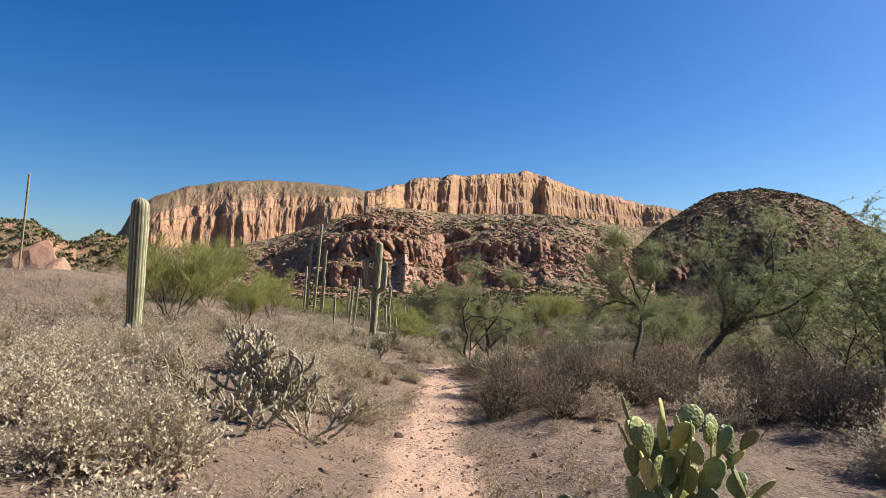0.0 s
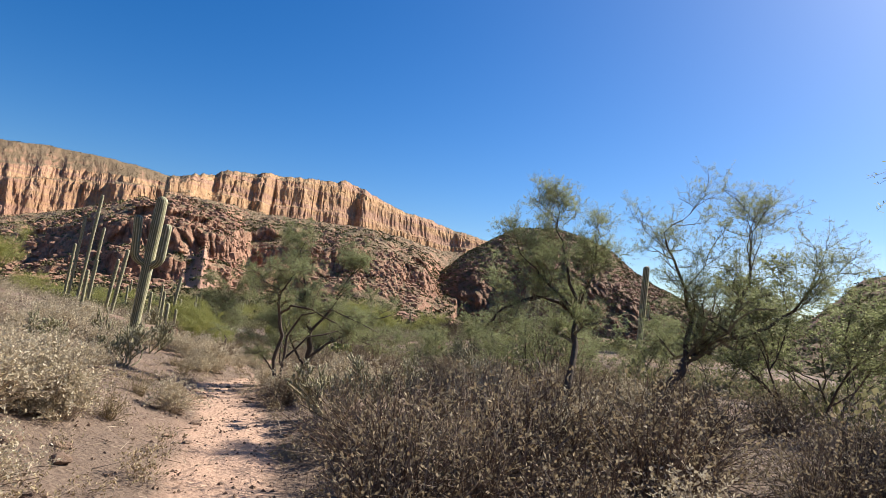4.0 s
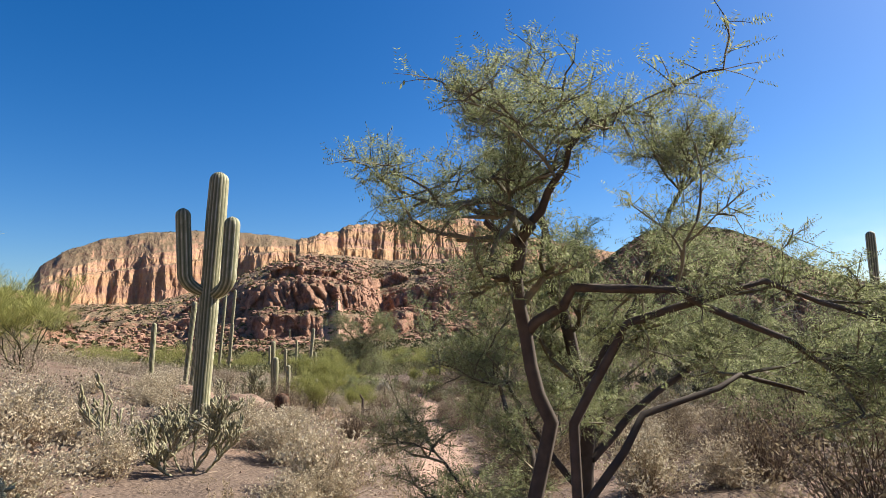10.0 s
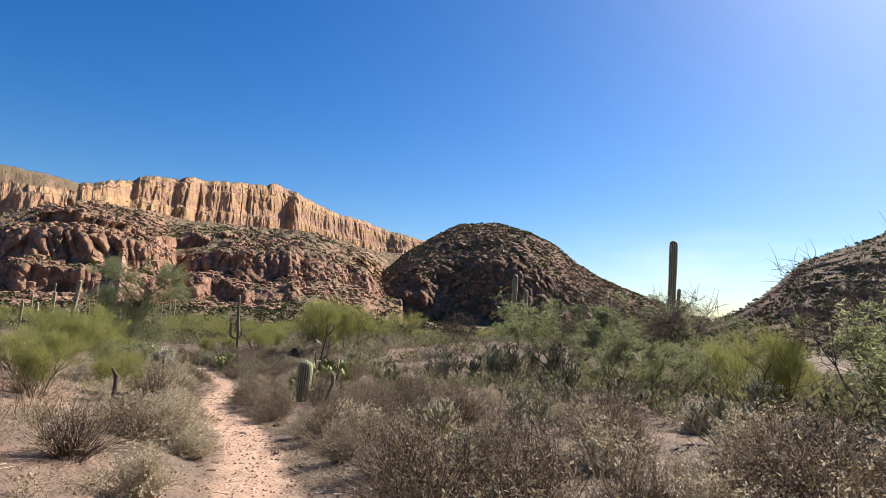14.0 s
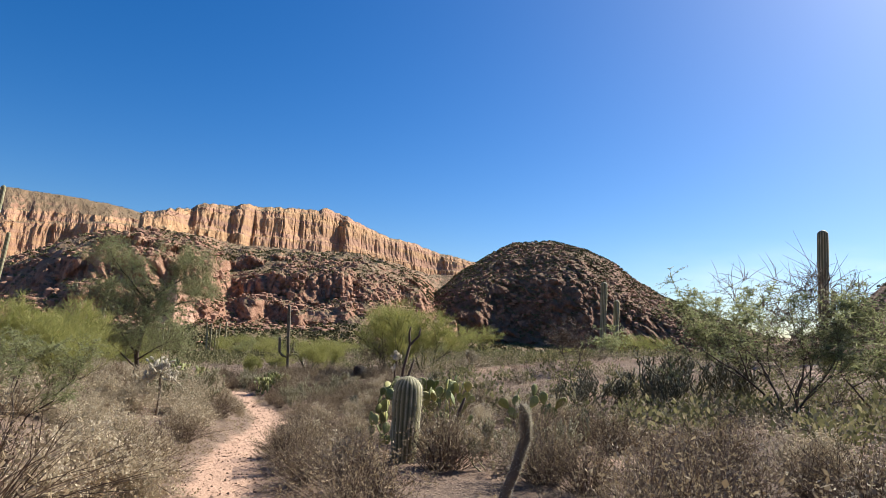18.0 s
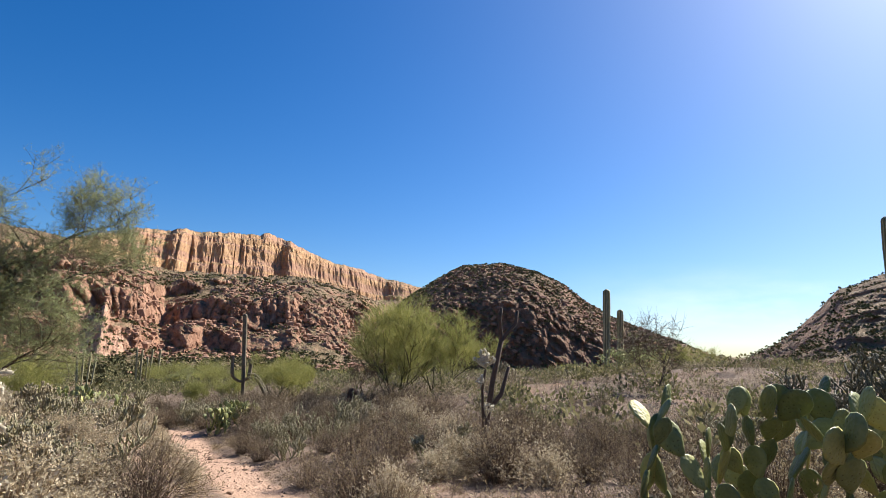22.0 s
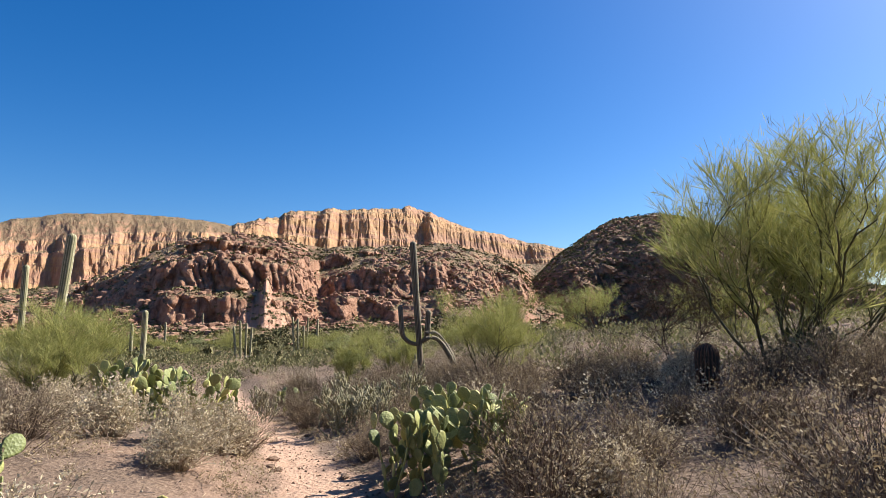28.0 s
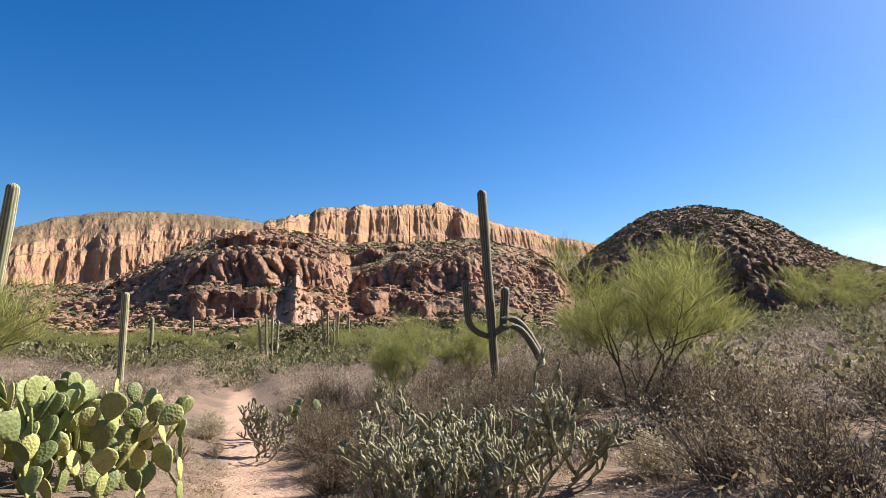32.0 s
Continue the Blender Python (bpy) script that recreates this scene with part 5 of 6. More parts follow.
# ---- chollas ----
CH = [make_cholla("buckhorn_cholla", 100 + i, "grey-green buckhorn cholla with a thicket of spiny joints", 0.9, 0.72, 800, None, 0.0125, 9) for i in range(4)]
CH_DARK = make_cholla("staghorn_cholla", 110, "tall dark staghorn cholla with upright branches", 1.7, 1.0, 560, CHOLLA_DARK, 0.019, 5, 0.4)
CH_OLD = make_cholla("buckhorn_cholla", 111, "half-withered straw-coloured buckhorn cholla", 0.9, 0.8, 620, CHOLLA_PALE, 0.0135, 9, 0.45)
CHOLLAS = [(CH_OLD, -1.9, 5.9, 1.3), (CH_OLD, -1.4, 6.2, 1.05), (CH[2], -2.4, 6.7, 1.0), (CH[0], 1.05, 12.9, 1.05), (CH[3], 1.5, 12.5, 0.8), (CH[1], 3.62, 14.8, 1.0), (CH[1], 2.5, 14.9, 0.85), (CH_OLD, 3.0, 14.5, 0.7), (CH[2], -2.75, 21.1, 1.15), (CH[3], -2.05, 20.4, 0.9), (CH[0], -2.6, 24.3, 1.05), (CH[1], -2.0, 17.0, 0.9), (CH[3], -3.3, 28.0, 1.0),
           (CH[1], -3.4, 17.6, 0.9), (CH[0], 3.7, 27.0, 0.95), (CH[2], 3.1, 24.6, 0.8), (CH[3], 6.7, 24.4, 1.15), (CH[1], 5.5, 26.9, 1.0), (CH[0], 4.75, 34.6, 1.0), (CH[2], 5.5, 34.9, 0.9), (CH[3], 4.2, 34.2, 0.7), (CH_DARK, 11.2, 43.2, 1.0), (CH_DARK, 12.4, 43.8, 1.1), (CH_DARK, 13.8, 43.0, 1.2), (CH_DARK, 15.2, 44.0, 1.3), (CH_DARK, 10.3, 42.6, 0.8), (CH_DARK, 12.9, 41.6, 1.0), (CH_DARK, 16.6, 43.2, 1.4),
           (CH_DARK, 17.5, 45.2, 1.5), (CH[0], 10.4, 44.3, 1.3), (CH[3], 8.6, 42.2, 0.9), (CH[2], 0.45, 42.9, 0.85), (CH[0], -0.3, 44.2, 0.9), (CH_OLD, 0.1, 41.9, 0.7), (CH[1], 3.0, 49.8, 0.8), (CH[2], 3.1, 47.0, 0.7), (CH[3], 4.9, 44.6, 0.85), (CH[0], 5.4, 47.6, 0.9), (CH[1], 4.3, 47.9, 0.75),
           (CH[3], 0.25, 49.2, 1.15), (CH[0], -0.65, 49.0, 1.2), (CH[2], -0.1, 50.2, 1.1), (CH_OLD, -1.4, 49.4, 1.1), (CH[1], -1.2, 50.6, 1.1), (CH_OLD, 0.5, 48.3, 0.8), (CH[0], 3.6, 48.9, 0.95), (CH[2], 4.2, 49.4, 1.0), (CH[3], 3.3, 49.9, 0.9), (CH[1], 4.9, 50.1, 1.1), (CH_OLD, 5.1, 49.5, 0.9), (CH[1], 5.75, 51.4, 1.0), (CH_OLD, 12.3, 55.9, 1.3), (CH[3], 9.0, 50.6, 0.9),
           (CH[0], 2.2, 60.3, 1.3), (CH[2], 2.8, 60.8, 1.4), (CH[1], 1.95, 59.8, 0.9), (CH[3], 3.2, 60.2, 1.1), (CH[2], 2.6, 59.8, 1.0), (CH[2], 3.6, 65.5, 1.0), (CH_OLD, 0.2, 65.2, 1.1), (CH[3], 2.4, 66.5, 1.0), (CH[1], 8.2, 30.2, 1.0), (CH[0], 7.4, 31.0, 1.1), (CH_DARK, 8.9, 31.4, 0.8), (CH[2], 4.6, 19.6, 0.9)]
random.seed(12)
for src_ob, cx, cy, cs in CHOLLAS:
    if cs > 0:
        place(src_ob, cx, cy, random.uniform(0, 360), cs)
for src_ob in CH + [CH_DARK, CH_OLD]:
    for o in (*src_ob.children_recursive, src_ob):
        bpy.data.objects.remove(o)

# ---- trees ----
PV = [make_tree("palo_verde", 200 + i, "yellow-green palo verde with fine upright twigs", 2.4, 1.35, BARK_GREEN, TWIG_GREEN, "broom", 0.85) for i in range(4)]
ME = [make_tree("mesquite", 210 + i, "olive mesquite with small leaves on crooked dark limbs", 2.6, 1.25, BARK, LEAF_OLIVE, "olive", 2.2, 0.045) for i in range(3)]
BARE = [make_tree("bare_tree", 220 + i, "dark nearly leafless tree with twisted twigs", 2.4, 1.2, BARK, TWIG_BROWN, "bare", 1.2) for i in range(2)]
ME_NEAR = [make_tree("mesquite", 233 + i, "airy mesquite with small leaves on thin dark limbs", 2.6, 1.2, BARK, LEAF_OLIVE, "olive", 1.3, 0.032, 13, 20) for i in range(2)]
ME_AIRY = make_tree("mesquite", 238, "thin airy mesquite with bare lower limbs", 2.6, 1.15, BARK, LEAF_OLIVE, "olive", 0.95, 0.03, 10, 16)
PV_FAR = [make_tree("palo_verde", 240 + i, "distant yellow-green palo verde bush on the valley floor", 2.4, 1.5, BARK_GREEN, TWIG_GREEN, "broom", 0.35) for i in range(3)]
ME_FAR = [make_tree("mesquite", 250 + i, "distant olive mesquite on the valley floor", 2.6, 1.4, BARK, LEAF_OLIVE, "olive", 0.4, 0.11) for i in range(2)]
grown_tree("mesquite", 0.5, 16.4, "leafy olive mesquite arching over the trail on crooked dark limbs", [
    ([(0.08, 0, -0.15), (-0.03, 0.05, 0.45), (0.03, 0.03, 0.9), (-0.05, 0.0, 1.25), (-0.1, -0.2, 1.62)], 0.036, 0.026),
    ([(-0.05, 0.0, 1.25), (0.12, -0.2, 1.44), (0.45, -0.3, 1.42), (0.9, -0.3, 1.22), (1.3, -0.25, 1.0)], 0.024, 0.008),
    ([(-0.1, -0.2, 1.6), (-0.02, -0.35, 1.78), (0.05, -0.4, 1.92), (0.12, -0.4, 2.05)], 0.02, 0.006),
    ([(-0.1, -0.2, 1.6), (-0.22, -0.2, 1.7), (-0.34, -0.1, 1.78), (-0.42, 0.1, 1.82)], 0.018, 0.006),
    ([(0.1, 0, -0.1), (0.12, -0.05, 0.9), (0.3, -0.2, 1.3), (0.8, -0.3, 1.45), (1.5, -0.35, 1.2)], 0.026, 0.008),
    ([(0.12, 0.02, 0.5), (0.5, 0.1, 0.9), (1.0, 0.2, 1.05), (1.7, 0.25, 0.85)], 0.02, 0.008),
    ([(0.1, 0.1, 0.2), (0.1, 0.45, 0.6), (0.0, 0.8, 0.85), (0.0, 1.2, 1.0)], 0.022, 0.008),
    ([(0.1, 0.1, 0.1), (-0.15, 0.2, 0.4), (-0.35, 0.5, 0.65)], 0.018, 0.007)], 61, BARK, LEAF_OLIVE, 0.31, 5, 36, 0.021, 6, 0.05)
grown_tree("mesquite", 1.15, 17.95, "dense mesquite with dark limbs beside the trail", [
    ([(0, 0, -0.15), (0.05, 0.0, 0.5), (0.0, -0.1, 1.0), (-0.15, -0.2, 1.5)], 0.06, 0.04),
    ([(-0.15, -0.2, 1.5), (-0.25, -0.25, 1.9), (-0.35, -0.25, 2.3), (-0.4, -0.2, 2.6)], 0.03, 0.009),
    ([(0.0, -0.1, 1.0), (0.35, -0.2, 1.5), (0.5, -0.3, 1.95), (0.75, -0.2, 2.4)], 0.032, 0.01),
    ([(0.05, 0, 0.5), (0.6, 0.1, 0.9), (1.2, 0.2, 1.3), (1.7, 0.2, 1.5)], 0.03, 0.01),
    ([(0.0, 0, 0.3), (-0.25, 0.1, 0.6), (-0.4, 0.15, 0.9), (-0.5, 0.2, 1.15)], 0.026, 0.009),
    ([(0.0, 0, 0.2), (0.3, 0.4, 0.7), (0.6, 0.9, 1.2)], 0.026, 0.009)], 66, BARK, LEAF_OLIVE, 0.42, 6, 54, 0.023, 7, 0.25)
grown_tree("mesquite", 3.75, 11.9, "small mesquite with arching bare lower limbs and airy crown", [
    ([(0, 0, -0.15), (-0.05, 0.1, 0.5), (0.15, 0.4, 0.95), (0.25, 0.6, 1.25)], 0.05, 0.035),
    ([(0.25, 0.6, 1.25), (0.0, 0.6, 1.45), (-0.35, 0.6, 1.5), (-0.75, 0.7, 1.3), (-0.9, 0.8, 1.05)], 0.03, 0.01),
    ([(0.25, 0.6, 1.25), (0.1, 0.55, 1.7), (-0.1, 0.5, 2.1), (-0.25, 0.45, 2.5)], 0.026, 0.008),
    ([(0.25, 0.6, 1.25), (0.4, 0.6, 1.8), (0.45, 0.6, 2.1)], 0.024, 0.008),
    ([(0.1, 0.55, 1.42), (-0.35, 0.5, 1.75), (-0.7, 0.5, 2.0)], 0.02, 0.007)], 62, BARK, LEAF_OLIVE, 0.42, 5, 36, 0.03, 6, 0.25)
grown_tree("mesquite", 4.7, 11.7, "leaning mesquite with a thick dark trunk and airy crown", [
    ([(0, 0, -0.15), (0.3, 0.2, 0.45), (0.75, 0.4, 0.85), (1.2, 0.5, 1.15)], 0.075, 0.05),
    ([(0.75, 0.4, 0.85), (0.8, 0.45, 1.4), (0.6, 0.5, 2.0), (0.3, 0.5, 2.5)], 0.04, 0.01),
    ([(1.2, 0.5, 1.15), (1.6, 0.55, 1.6), (1.9, 0.6, 2.2), (1.8, 0.6, 2.7)], 0.04, 0.01),
    ([(1.2, 0.5, 1.15), (1.9, 0.5, 1.3), (2.5, 0.4, 1.7), (2.9, 0.4, 2.2)], 0.035, 0.01)], 63, BARK, LEAF_OLIVE, 0.58, 6, 30, 0.03, 8, 0.25)
grown_tree("mesquite", -1.5, 48.5, "tall mesquite with feathery leaves hanging over the trail", [
    ([(-0.2, 0.3, -0.15), (-0.2, 0.2, 1.0), (-0.1, 0.0, 1.9), (0.0, -0.1, 2.6)], 0.08, 0.05),
    ([(0.0, -0.1, 2.6), (0.4, 0.1, 3.1), (0.9, 0.3, 3.5), (1.4, 0.4, 3.7)], 0.04, 0.01),
    ([(-0.1, 0.0, 1.9), (0.4, 0.1, 2.3), (0.9, 0.2, 2.7), (1.4, 0.3, 2.8)], 0.035, 0.01),
    ([(-0.2, 0.2, 1.0), (-0.8, 0.0, 1.8), (-1.3, -0.2, 2.6)], 0.04, 0.012),
    ([(0.0, -0.1, 2.6), (-0.5, -0.4, 3.2), (-0.9, -0.6, 3.7)], 0.035, 0.01),
    ([(-0.2, 0.2, 0.8), (0.3, -0.3, 1.2), (0.8, -0.6, 1.5)], 0.03, 0.01),
    ([(-0.2, 0.2, 0.6), (-0.6, -0.5, 1.1), (-0.9, -1.0, 1.5)], 0.03, 0.01)], 64, BARK, LEAF_OLIVE, 0.8, 7, 36, 0.032, 10, 0.2)
TREES = [(ME_NEAR[0], 6.4, 8.6, 3.3, 140), (ME[0], 7.6, 12.2, 2.6, 200), (ME[2], 9.6, 13.4, 2.6, 100), (ME_AIRY, 5.6, 16.2, 2.2, 80), (ME[1], 6.6, 18.0, 2.0, 20), (BARE[0], 10.2, 24.6, 2.9, 10), (ME[2], 12.5, 19.5, 2.6, 60), (PV[0], -8.6, 18.9, 2.9, 0), (PV[1], -7.6, 22.3, 2.0, 70), (PV[2], -8.4, 28.8, 2.3, 20), (ME[0], 4.4, 20.6, 1.5, 300),
         (PV[2], -1.95, 41.0, 1.75, 30), (PV[0], -3.3, 42.0, 1.9, 120), (PV[3], -3.2, 45.6, 2.2, 60), (PV[0], 8.9, 57.7, 3.9, 200), (PV[2], 10.9, 58.6, 3.3, 80), (BARE[1], 8.5, 60.2, 2.3, 200), (PV[2], 5.5, 63.3, 2.45, 160), (PV[0], 2.5, 69.0, 1.5, 40), (PV[3], 4.3, 70.5, 1.7, 80), (PV[1], 8.0, 71.4, 2.2, 130), (PV[3], -3.6, 62.6, 2.1, 20), (PV[2], -5.0, 66.0, 2.4, 250),
         (ME[2], 14.6, 39.4, 3.9, 60), (BARE[0], 15.9, 40.2, 4.4, 10), (ME[1], 17.6, 38.6, 4.2, 100), (BARE[1], 16.0, 52.0, 2.6, 0), (ME_AIRY, 13.4, 30.5, 2.6, 15), (ME[1], 12.2, 33.6, 2.4, 0), (ME[2], 10.3, 29.4, 1.9, 300), (BARE[1], 14.8, 32.8, 3.2, 30), (PV[1], -1.75, 29.2, 1.15, 200), (PV[0], -0.9, 31.9, 0.95, 10), (PV[2], -2.4, 31.5, 1.0, 90), (ME[0], -1.2, 35.5, 1.3, 120), (PV[3], -10.7, 27.0, 3.2, 10), (ME[1], 15.8, 27.0, 3.2, 10), (ME[0], 9.0, 21.0, 1.7, 40), (ME[2], 7.6, 22.6, 1.6, 200), (PV[1], 9.6, 26.2, 1.9, 60)]
random.seed(13)
for src_ob, tx, ty, tall, turn in TREES:
    c = place(src_ob, tx, ty, turn, 1.0)
    base = {"palo_verde": 2.4, "mesquite": 2.6, "bare_tree": 2.4}[src_ob.name.split(".")[0]]
    s = src_ob.scale.x * tall / base
    c.matrix_basis = Matrix.Translation((tx, ty, float(land(tx, ty)))) @ Matrix.Rotation(radians(turn), 4, "Z") @ Matrix.Diagonal((s, s, s, 1))
for q in range(170):
    th, r = radians(random.uniform(-46, 34)), 30 + 75 * random.random() ** 0.8
    tx, ty = -math.sin(th) * r * PLAN, (15 + math.cos(th) * r) * PLAN
    if abs(tx - float(trail_x(ty))) < 3.5 or (ty < 80 and abs(tx - 5.5) < 4.5):
        continue
    src_ob = random.choice(PV_FAR + ME_FAR + PV_FAR)
    base = 2.4 if src_ob in PV_FAR else 2.6
    s = src_ob.scale.x * random.uniform(1.6, 3.2) / base
    c = copy_thing(src_ob, Matrix.Identity(4))
    c.matrix_basis = Matrix.Translation((tx, ty, float(land(tx, ty)) - 0.03)) @ Matrix.Rotation(random.uniform(0, 6.28), 4, "Z") @ Matrix.Diagonal((s * 1.15, s * 1.15, s, 1))
for src_ob in PV + ME + BARE + PV_FAR + ME_FAR + ME_NEAR + [ME_AIRY]:
    for o in (*src_ob.children_recursive, src_ob):
        bpy.data.objects.remove(o)

# ---- shrubs ----
GREY = [make_shrub("dry_shrub", 300 + i, "grey dry shrub with pale leaf tips", TWIG_GREY, LEAF_GREY, 190, 0.52, 0.55, 6, 0.026) for i in range(5)]
BROWN = [make_shrub("brown_shrub", 310 + i, "brown leafless shrub of tangled twigs", TWIG_BROWN, LEAF_BROWN, 230, 0.62, 0.66, 2, 0.024) for i in range(4)]
TUFT = [make_shrub("dry_grass_tuft", 320 + i, "straw-coloured tuft of dry grass and stalks", STRAW, STRAW, 80, 0.34, 0.26, 1, 0.02) for i in range(2)]
SOURCES = GREY + BROWN + TUFT
random.seed(14)
spots = TAKEN + [(a, b, 0.55 * c + (0.35 if b < 7 else 0.0)) for _, a, b, c in CHOLLAS] + [(-1.3, 5.2, 0.5), (-1.7, 5.1, 0.5), (3.0, 34.2, 0.6), (3.3, 33.6, 0.6), (2.7, 33.0, 0.5), (2.8, 30.8, 0.5), (2.2, 57.6, 0.6), (1.9, 58.5, 0.7), (0.0, 58.6, 0.9), (-0.5, 59.4, 0.9), (2.6, 59.2, 0.7), (3.2, 59.2, 0.6), (2.7, 58.5, 0.6), (4.2, 38.6, 0.5), (4.9, 38.2, 0.6), (5.5, 38.0, 0.5), (4.6, 37.7, 0.5), (0.5, 57.8, 0.6), (-1.3, 58.9, 0.9), (-0.6, 57.6, 0.7), (-2.0, 59.6, 0.7), (2.6, 53.0, 0.6), (2.9, 52.4, 0.5), (5.9, 55.6, 0.5), (6.3, 56.2, 0.4)] + [(a, b, 0.35) for _, a, b, _, _ in TREES]
made, tries = {"g": 0, "b": 0}, 0
for (x, y, size) in ((0.75, 8.6, 1.3), (1.35, 8.9, 1.4), (1.1, 9.8, 1.5), (2.0, 9.3, 1.5), (2.7, 9.0, 1.5), (1.9, 10.4, 1.5), (3.4, 9.6, 1.5), (0.9, 11.0, 1.2), (2.6, 10.9, 1.3), (4.0, 10.4, 1.4), (1.5, 7.9, 1.0), (3.3, 8.2, 1.1)):
    place(BROWN[int(x * 10) % 4], x, y, x * 300, size)["group"] = "brown shrubs along the trail"
    spots.append((x, y, 0.4))
while tries < 9000 and (made["g"] < 298 or made["b"] < 289):
    tries += 1
    y = random.uniform(1.5, 70)
    side = random.choice((-1, 1))
    d = side * (0.6 + 6.5 * random.random() ** 1.4)
    x = float(trail_x(y)) + d
    size = random.uniform(0.75, 1.4)
    if abs(d) < 0.22 + 0.48 * size or any((x - a) ** 2 + (y - b) ** 2 < (c + 0.1) ** 2 for a, b, c in spots):
        continue
    if (side > 0 and y < 7.6 and d < 3.0) or (side < 0 and y < 5.0 and d > -1.2) or (side < 0 and 6.4 < y < 11 and d > -0.8):
        continue
    if fbm(x * 0.5, y * 0.5, 77) < 0.22 and abs(d) < 5:
        continue
    brown = random.random() < ((0.0 if y < 13 else 0.14) if side < 0 else 0.8 if y < 14 or y > 37 else 0.5)
    key = "b" if brown else "g"
    if made[key] > (297 if key == "g" else 288):
        continue
    src_ob = random.choice(BROWN if brown else GREY)
    if not brown and random.random() < 0.12:
        src_ob = random.choice(TUFT)
    spots.append((x, y, 0.24 * size))
    c = place(src_ob, x, y, random.uniform(0, 360), size)
    if brown:
        c["group"] = "brown shrubs along the trail"
    made[key] += 1


def scrub_field(name, sources, count, zone, label, seed, lo, hi):
    """Many shrubs that nobody could count, joined into one mesh."""
    random.seed(seed)
    rng = np.random.default_rng(seed)
    vs, fs, n = [], [], 0
    data = []
    for me in sources:
        v = np.empty(len(me.vertices) * 3)
        me.vertices.foreach_get("co", v)
        data.append((v.reshape(-1, 3), [tuple(p.vertices) for p in me.polygons]))
    spots_xy = []
    while len(spots_xy) < count:
        x, y = zone()
        if abs(x - float(trail_x(y))) > (1.0 if hi > 0.7 else 0.45) or y > 80:
            spots_xy.append((x, y))
    P = np.array(spots_xy)
    for (x, y), z in zip(spots_xy, land(P[:, 0], P[:, 1])):
        v, f = random.choice(data)
        s, a = random.uniform(lo, hi), random.uniform(0, 6.28)
        c, q = math.cos(a) * s, math.sin(a) * s
        vs.append(np.stack([v[:, 0] * c - v[:, 1] * q + x, v[:, 0] * q + v[:, 1] * c + y, v[:, 2] * s + z - 0.02], 1))
        fs.extend([tuple(i + n for i in p) for p in f])
        n += len(v)
    me = bpy.data.meshes.new(name)
    me.from_pydata(np.concatenate(vs).tolist(), [], fs)
    me.materials.append(sources[0].materials[0])
    return tagged(new(name, me), label, "shrubs", kind="stuff")


def zone_mid():
    while True:
        x, y = random.uniform(-30, 34), random.uniform(-8, 98)
        d = abs(x - float(trail_x(y)))
        if d > 2.6 or y > 70:
            return x, y


LOW_G = [shrub_meshes(400 + i, 20, 0.55, 0.5, TWIG_GREY, LEAF_GREY, 3, 0.03) for i in range(3)]
LOW_B = [shrub_meshes(410 + i, 26, 0.62, 0.55, TWIG_BROWN, LEAF_BROWN, 1, 0.05) for i in range(3)]
scrub_field("grey_scrub", [a for a, b in LOW_G], 1500, zone_mid, "grey dry scrub covering the banks", 21, 0.8, 1.5)
scrub_field("grey_scrub_leaves", [b for a, b in LOW_G], 1500, zone_mid, "pale leaves of dry scrub on the banks", 21, 0.8, 1.4)
scrub_field("brown_scrub", [a for a, b in LOW_B], 1300, zone_mid, "brown dry scrub covering the banks", 22, 0.8, 1.5)


def zone_near():
    while True:
        y = random.uniform(3.5, 68)
        d = random.choice((-1, 1)) * (0.45 + 3.6 * random.random() ** 1.4)
        if fbm(d + y, y * 0.7, 88) > 0.42:
            return float(trail_x(y)) + d, y


HERB = [shrub_meshes(420 + i, 14, 0.5, 0.5, TWIG_GREY, STRAW, 2, 0.05) for i in range(3)]


def zone_slope():
    while True:
        x, y = random.uniform(5, 26), random.uniform(40, 92)
        return x, y


def zone_bank():
    return random.uniform(-18, -3), random.uniform(4, 74)


scrub_field("dry_herbs", [a for a, b in HERB], 1700, zone_near, "dry herbs and grass stalks between the shrubs", 27, 0.22, 0.6)
scrub_field("dry_herb_leaves", [b for a, b in HERB], 1700, zone_near, "straw-coloured withered leaves between the shrubs", 27, 0.22, 0.6)
scrub_field("slope_scrub", [a for a, b in LOW_B] , 420, zone_slope, "brown scrub on the slope above the trail", 25, 0.8, 1.5)
scrub_field("slope_scrub_leaves", [b for a, b in LOW_G], 420, zone_slope, "pale dry leaves of scrub on the slope", 25, 0.8, 1.5)
scrub_field("bank_scrub_leaves", [b for a, b in LOW_G], 500, zone_bank, "pale dry leaves of scrub on the bank", 26, 0.9, 1.5)


def blob_mesh(seed):
    """A low, ragged far bush made of leaf tufts."""
    random.seed(seed)
    k = Shape()
    for q in range(12):
        d = rand_dir(0.15)
        k.leaf(Vector((d.x * 0.25, d.y * 0.25, 0.1 + 0.2 * d.z)), d, random.uniform(0.3, 0.6), random.uniform(0.3, 0.55))
    return k.mesh("tuft", SCRUB, False)


def zone_hill():
    while True:
        th = radians(random.uniform(-62, 46))
        r = 48 + 210 * random.random() ** 0.55 if random.random() < 0.7 else random.uniform(88, 150)
        if random.random() < 0.2:
            r = random.uniform(250, 620)
        elif random.random() < 0.14:
            th, r = radians(random.uniform(-44, -17)), random.uniform(176, 262)
        return -math.sin(th) * r * PLAN, (15 + math.cos(th) * r) * PLAN


BLOBS = [blob_mesh(500 + i) for i in range(5)]
scrub_field("hillside_scrub", BLOBS, 26000, zone_hill, "dark olive scrub dotted over the rocky hillsides", 23, 0.75, 1.9)


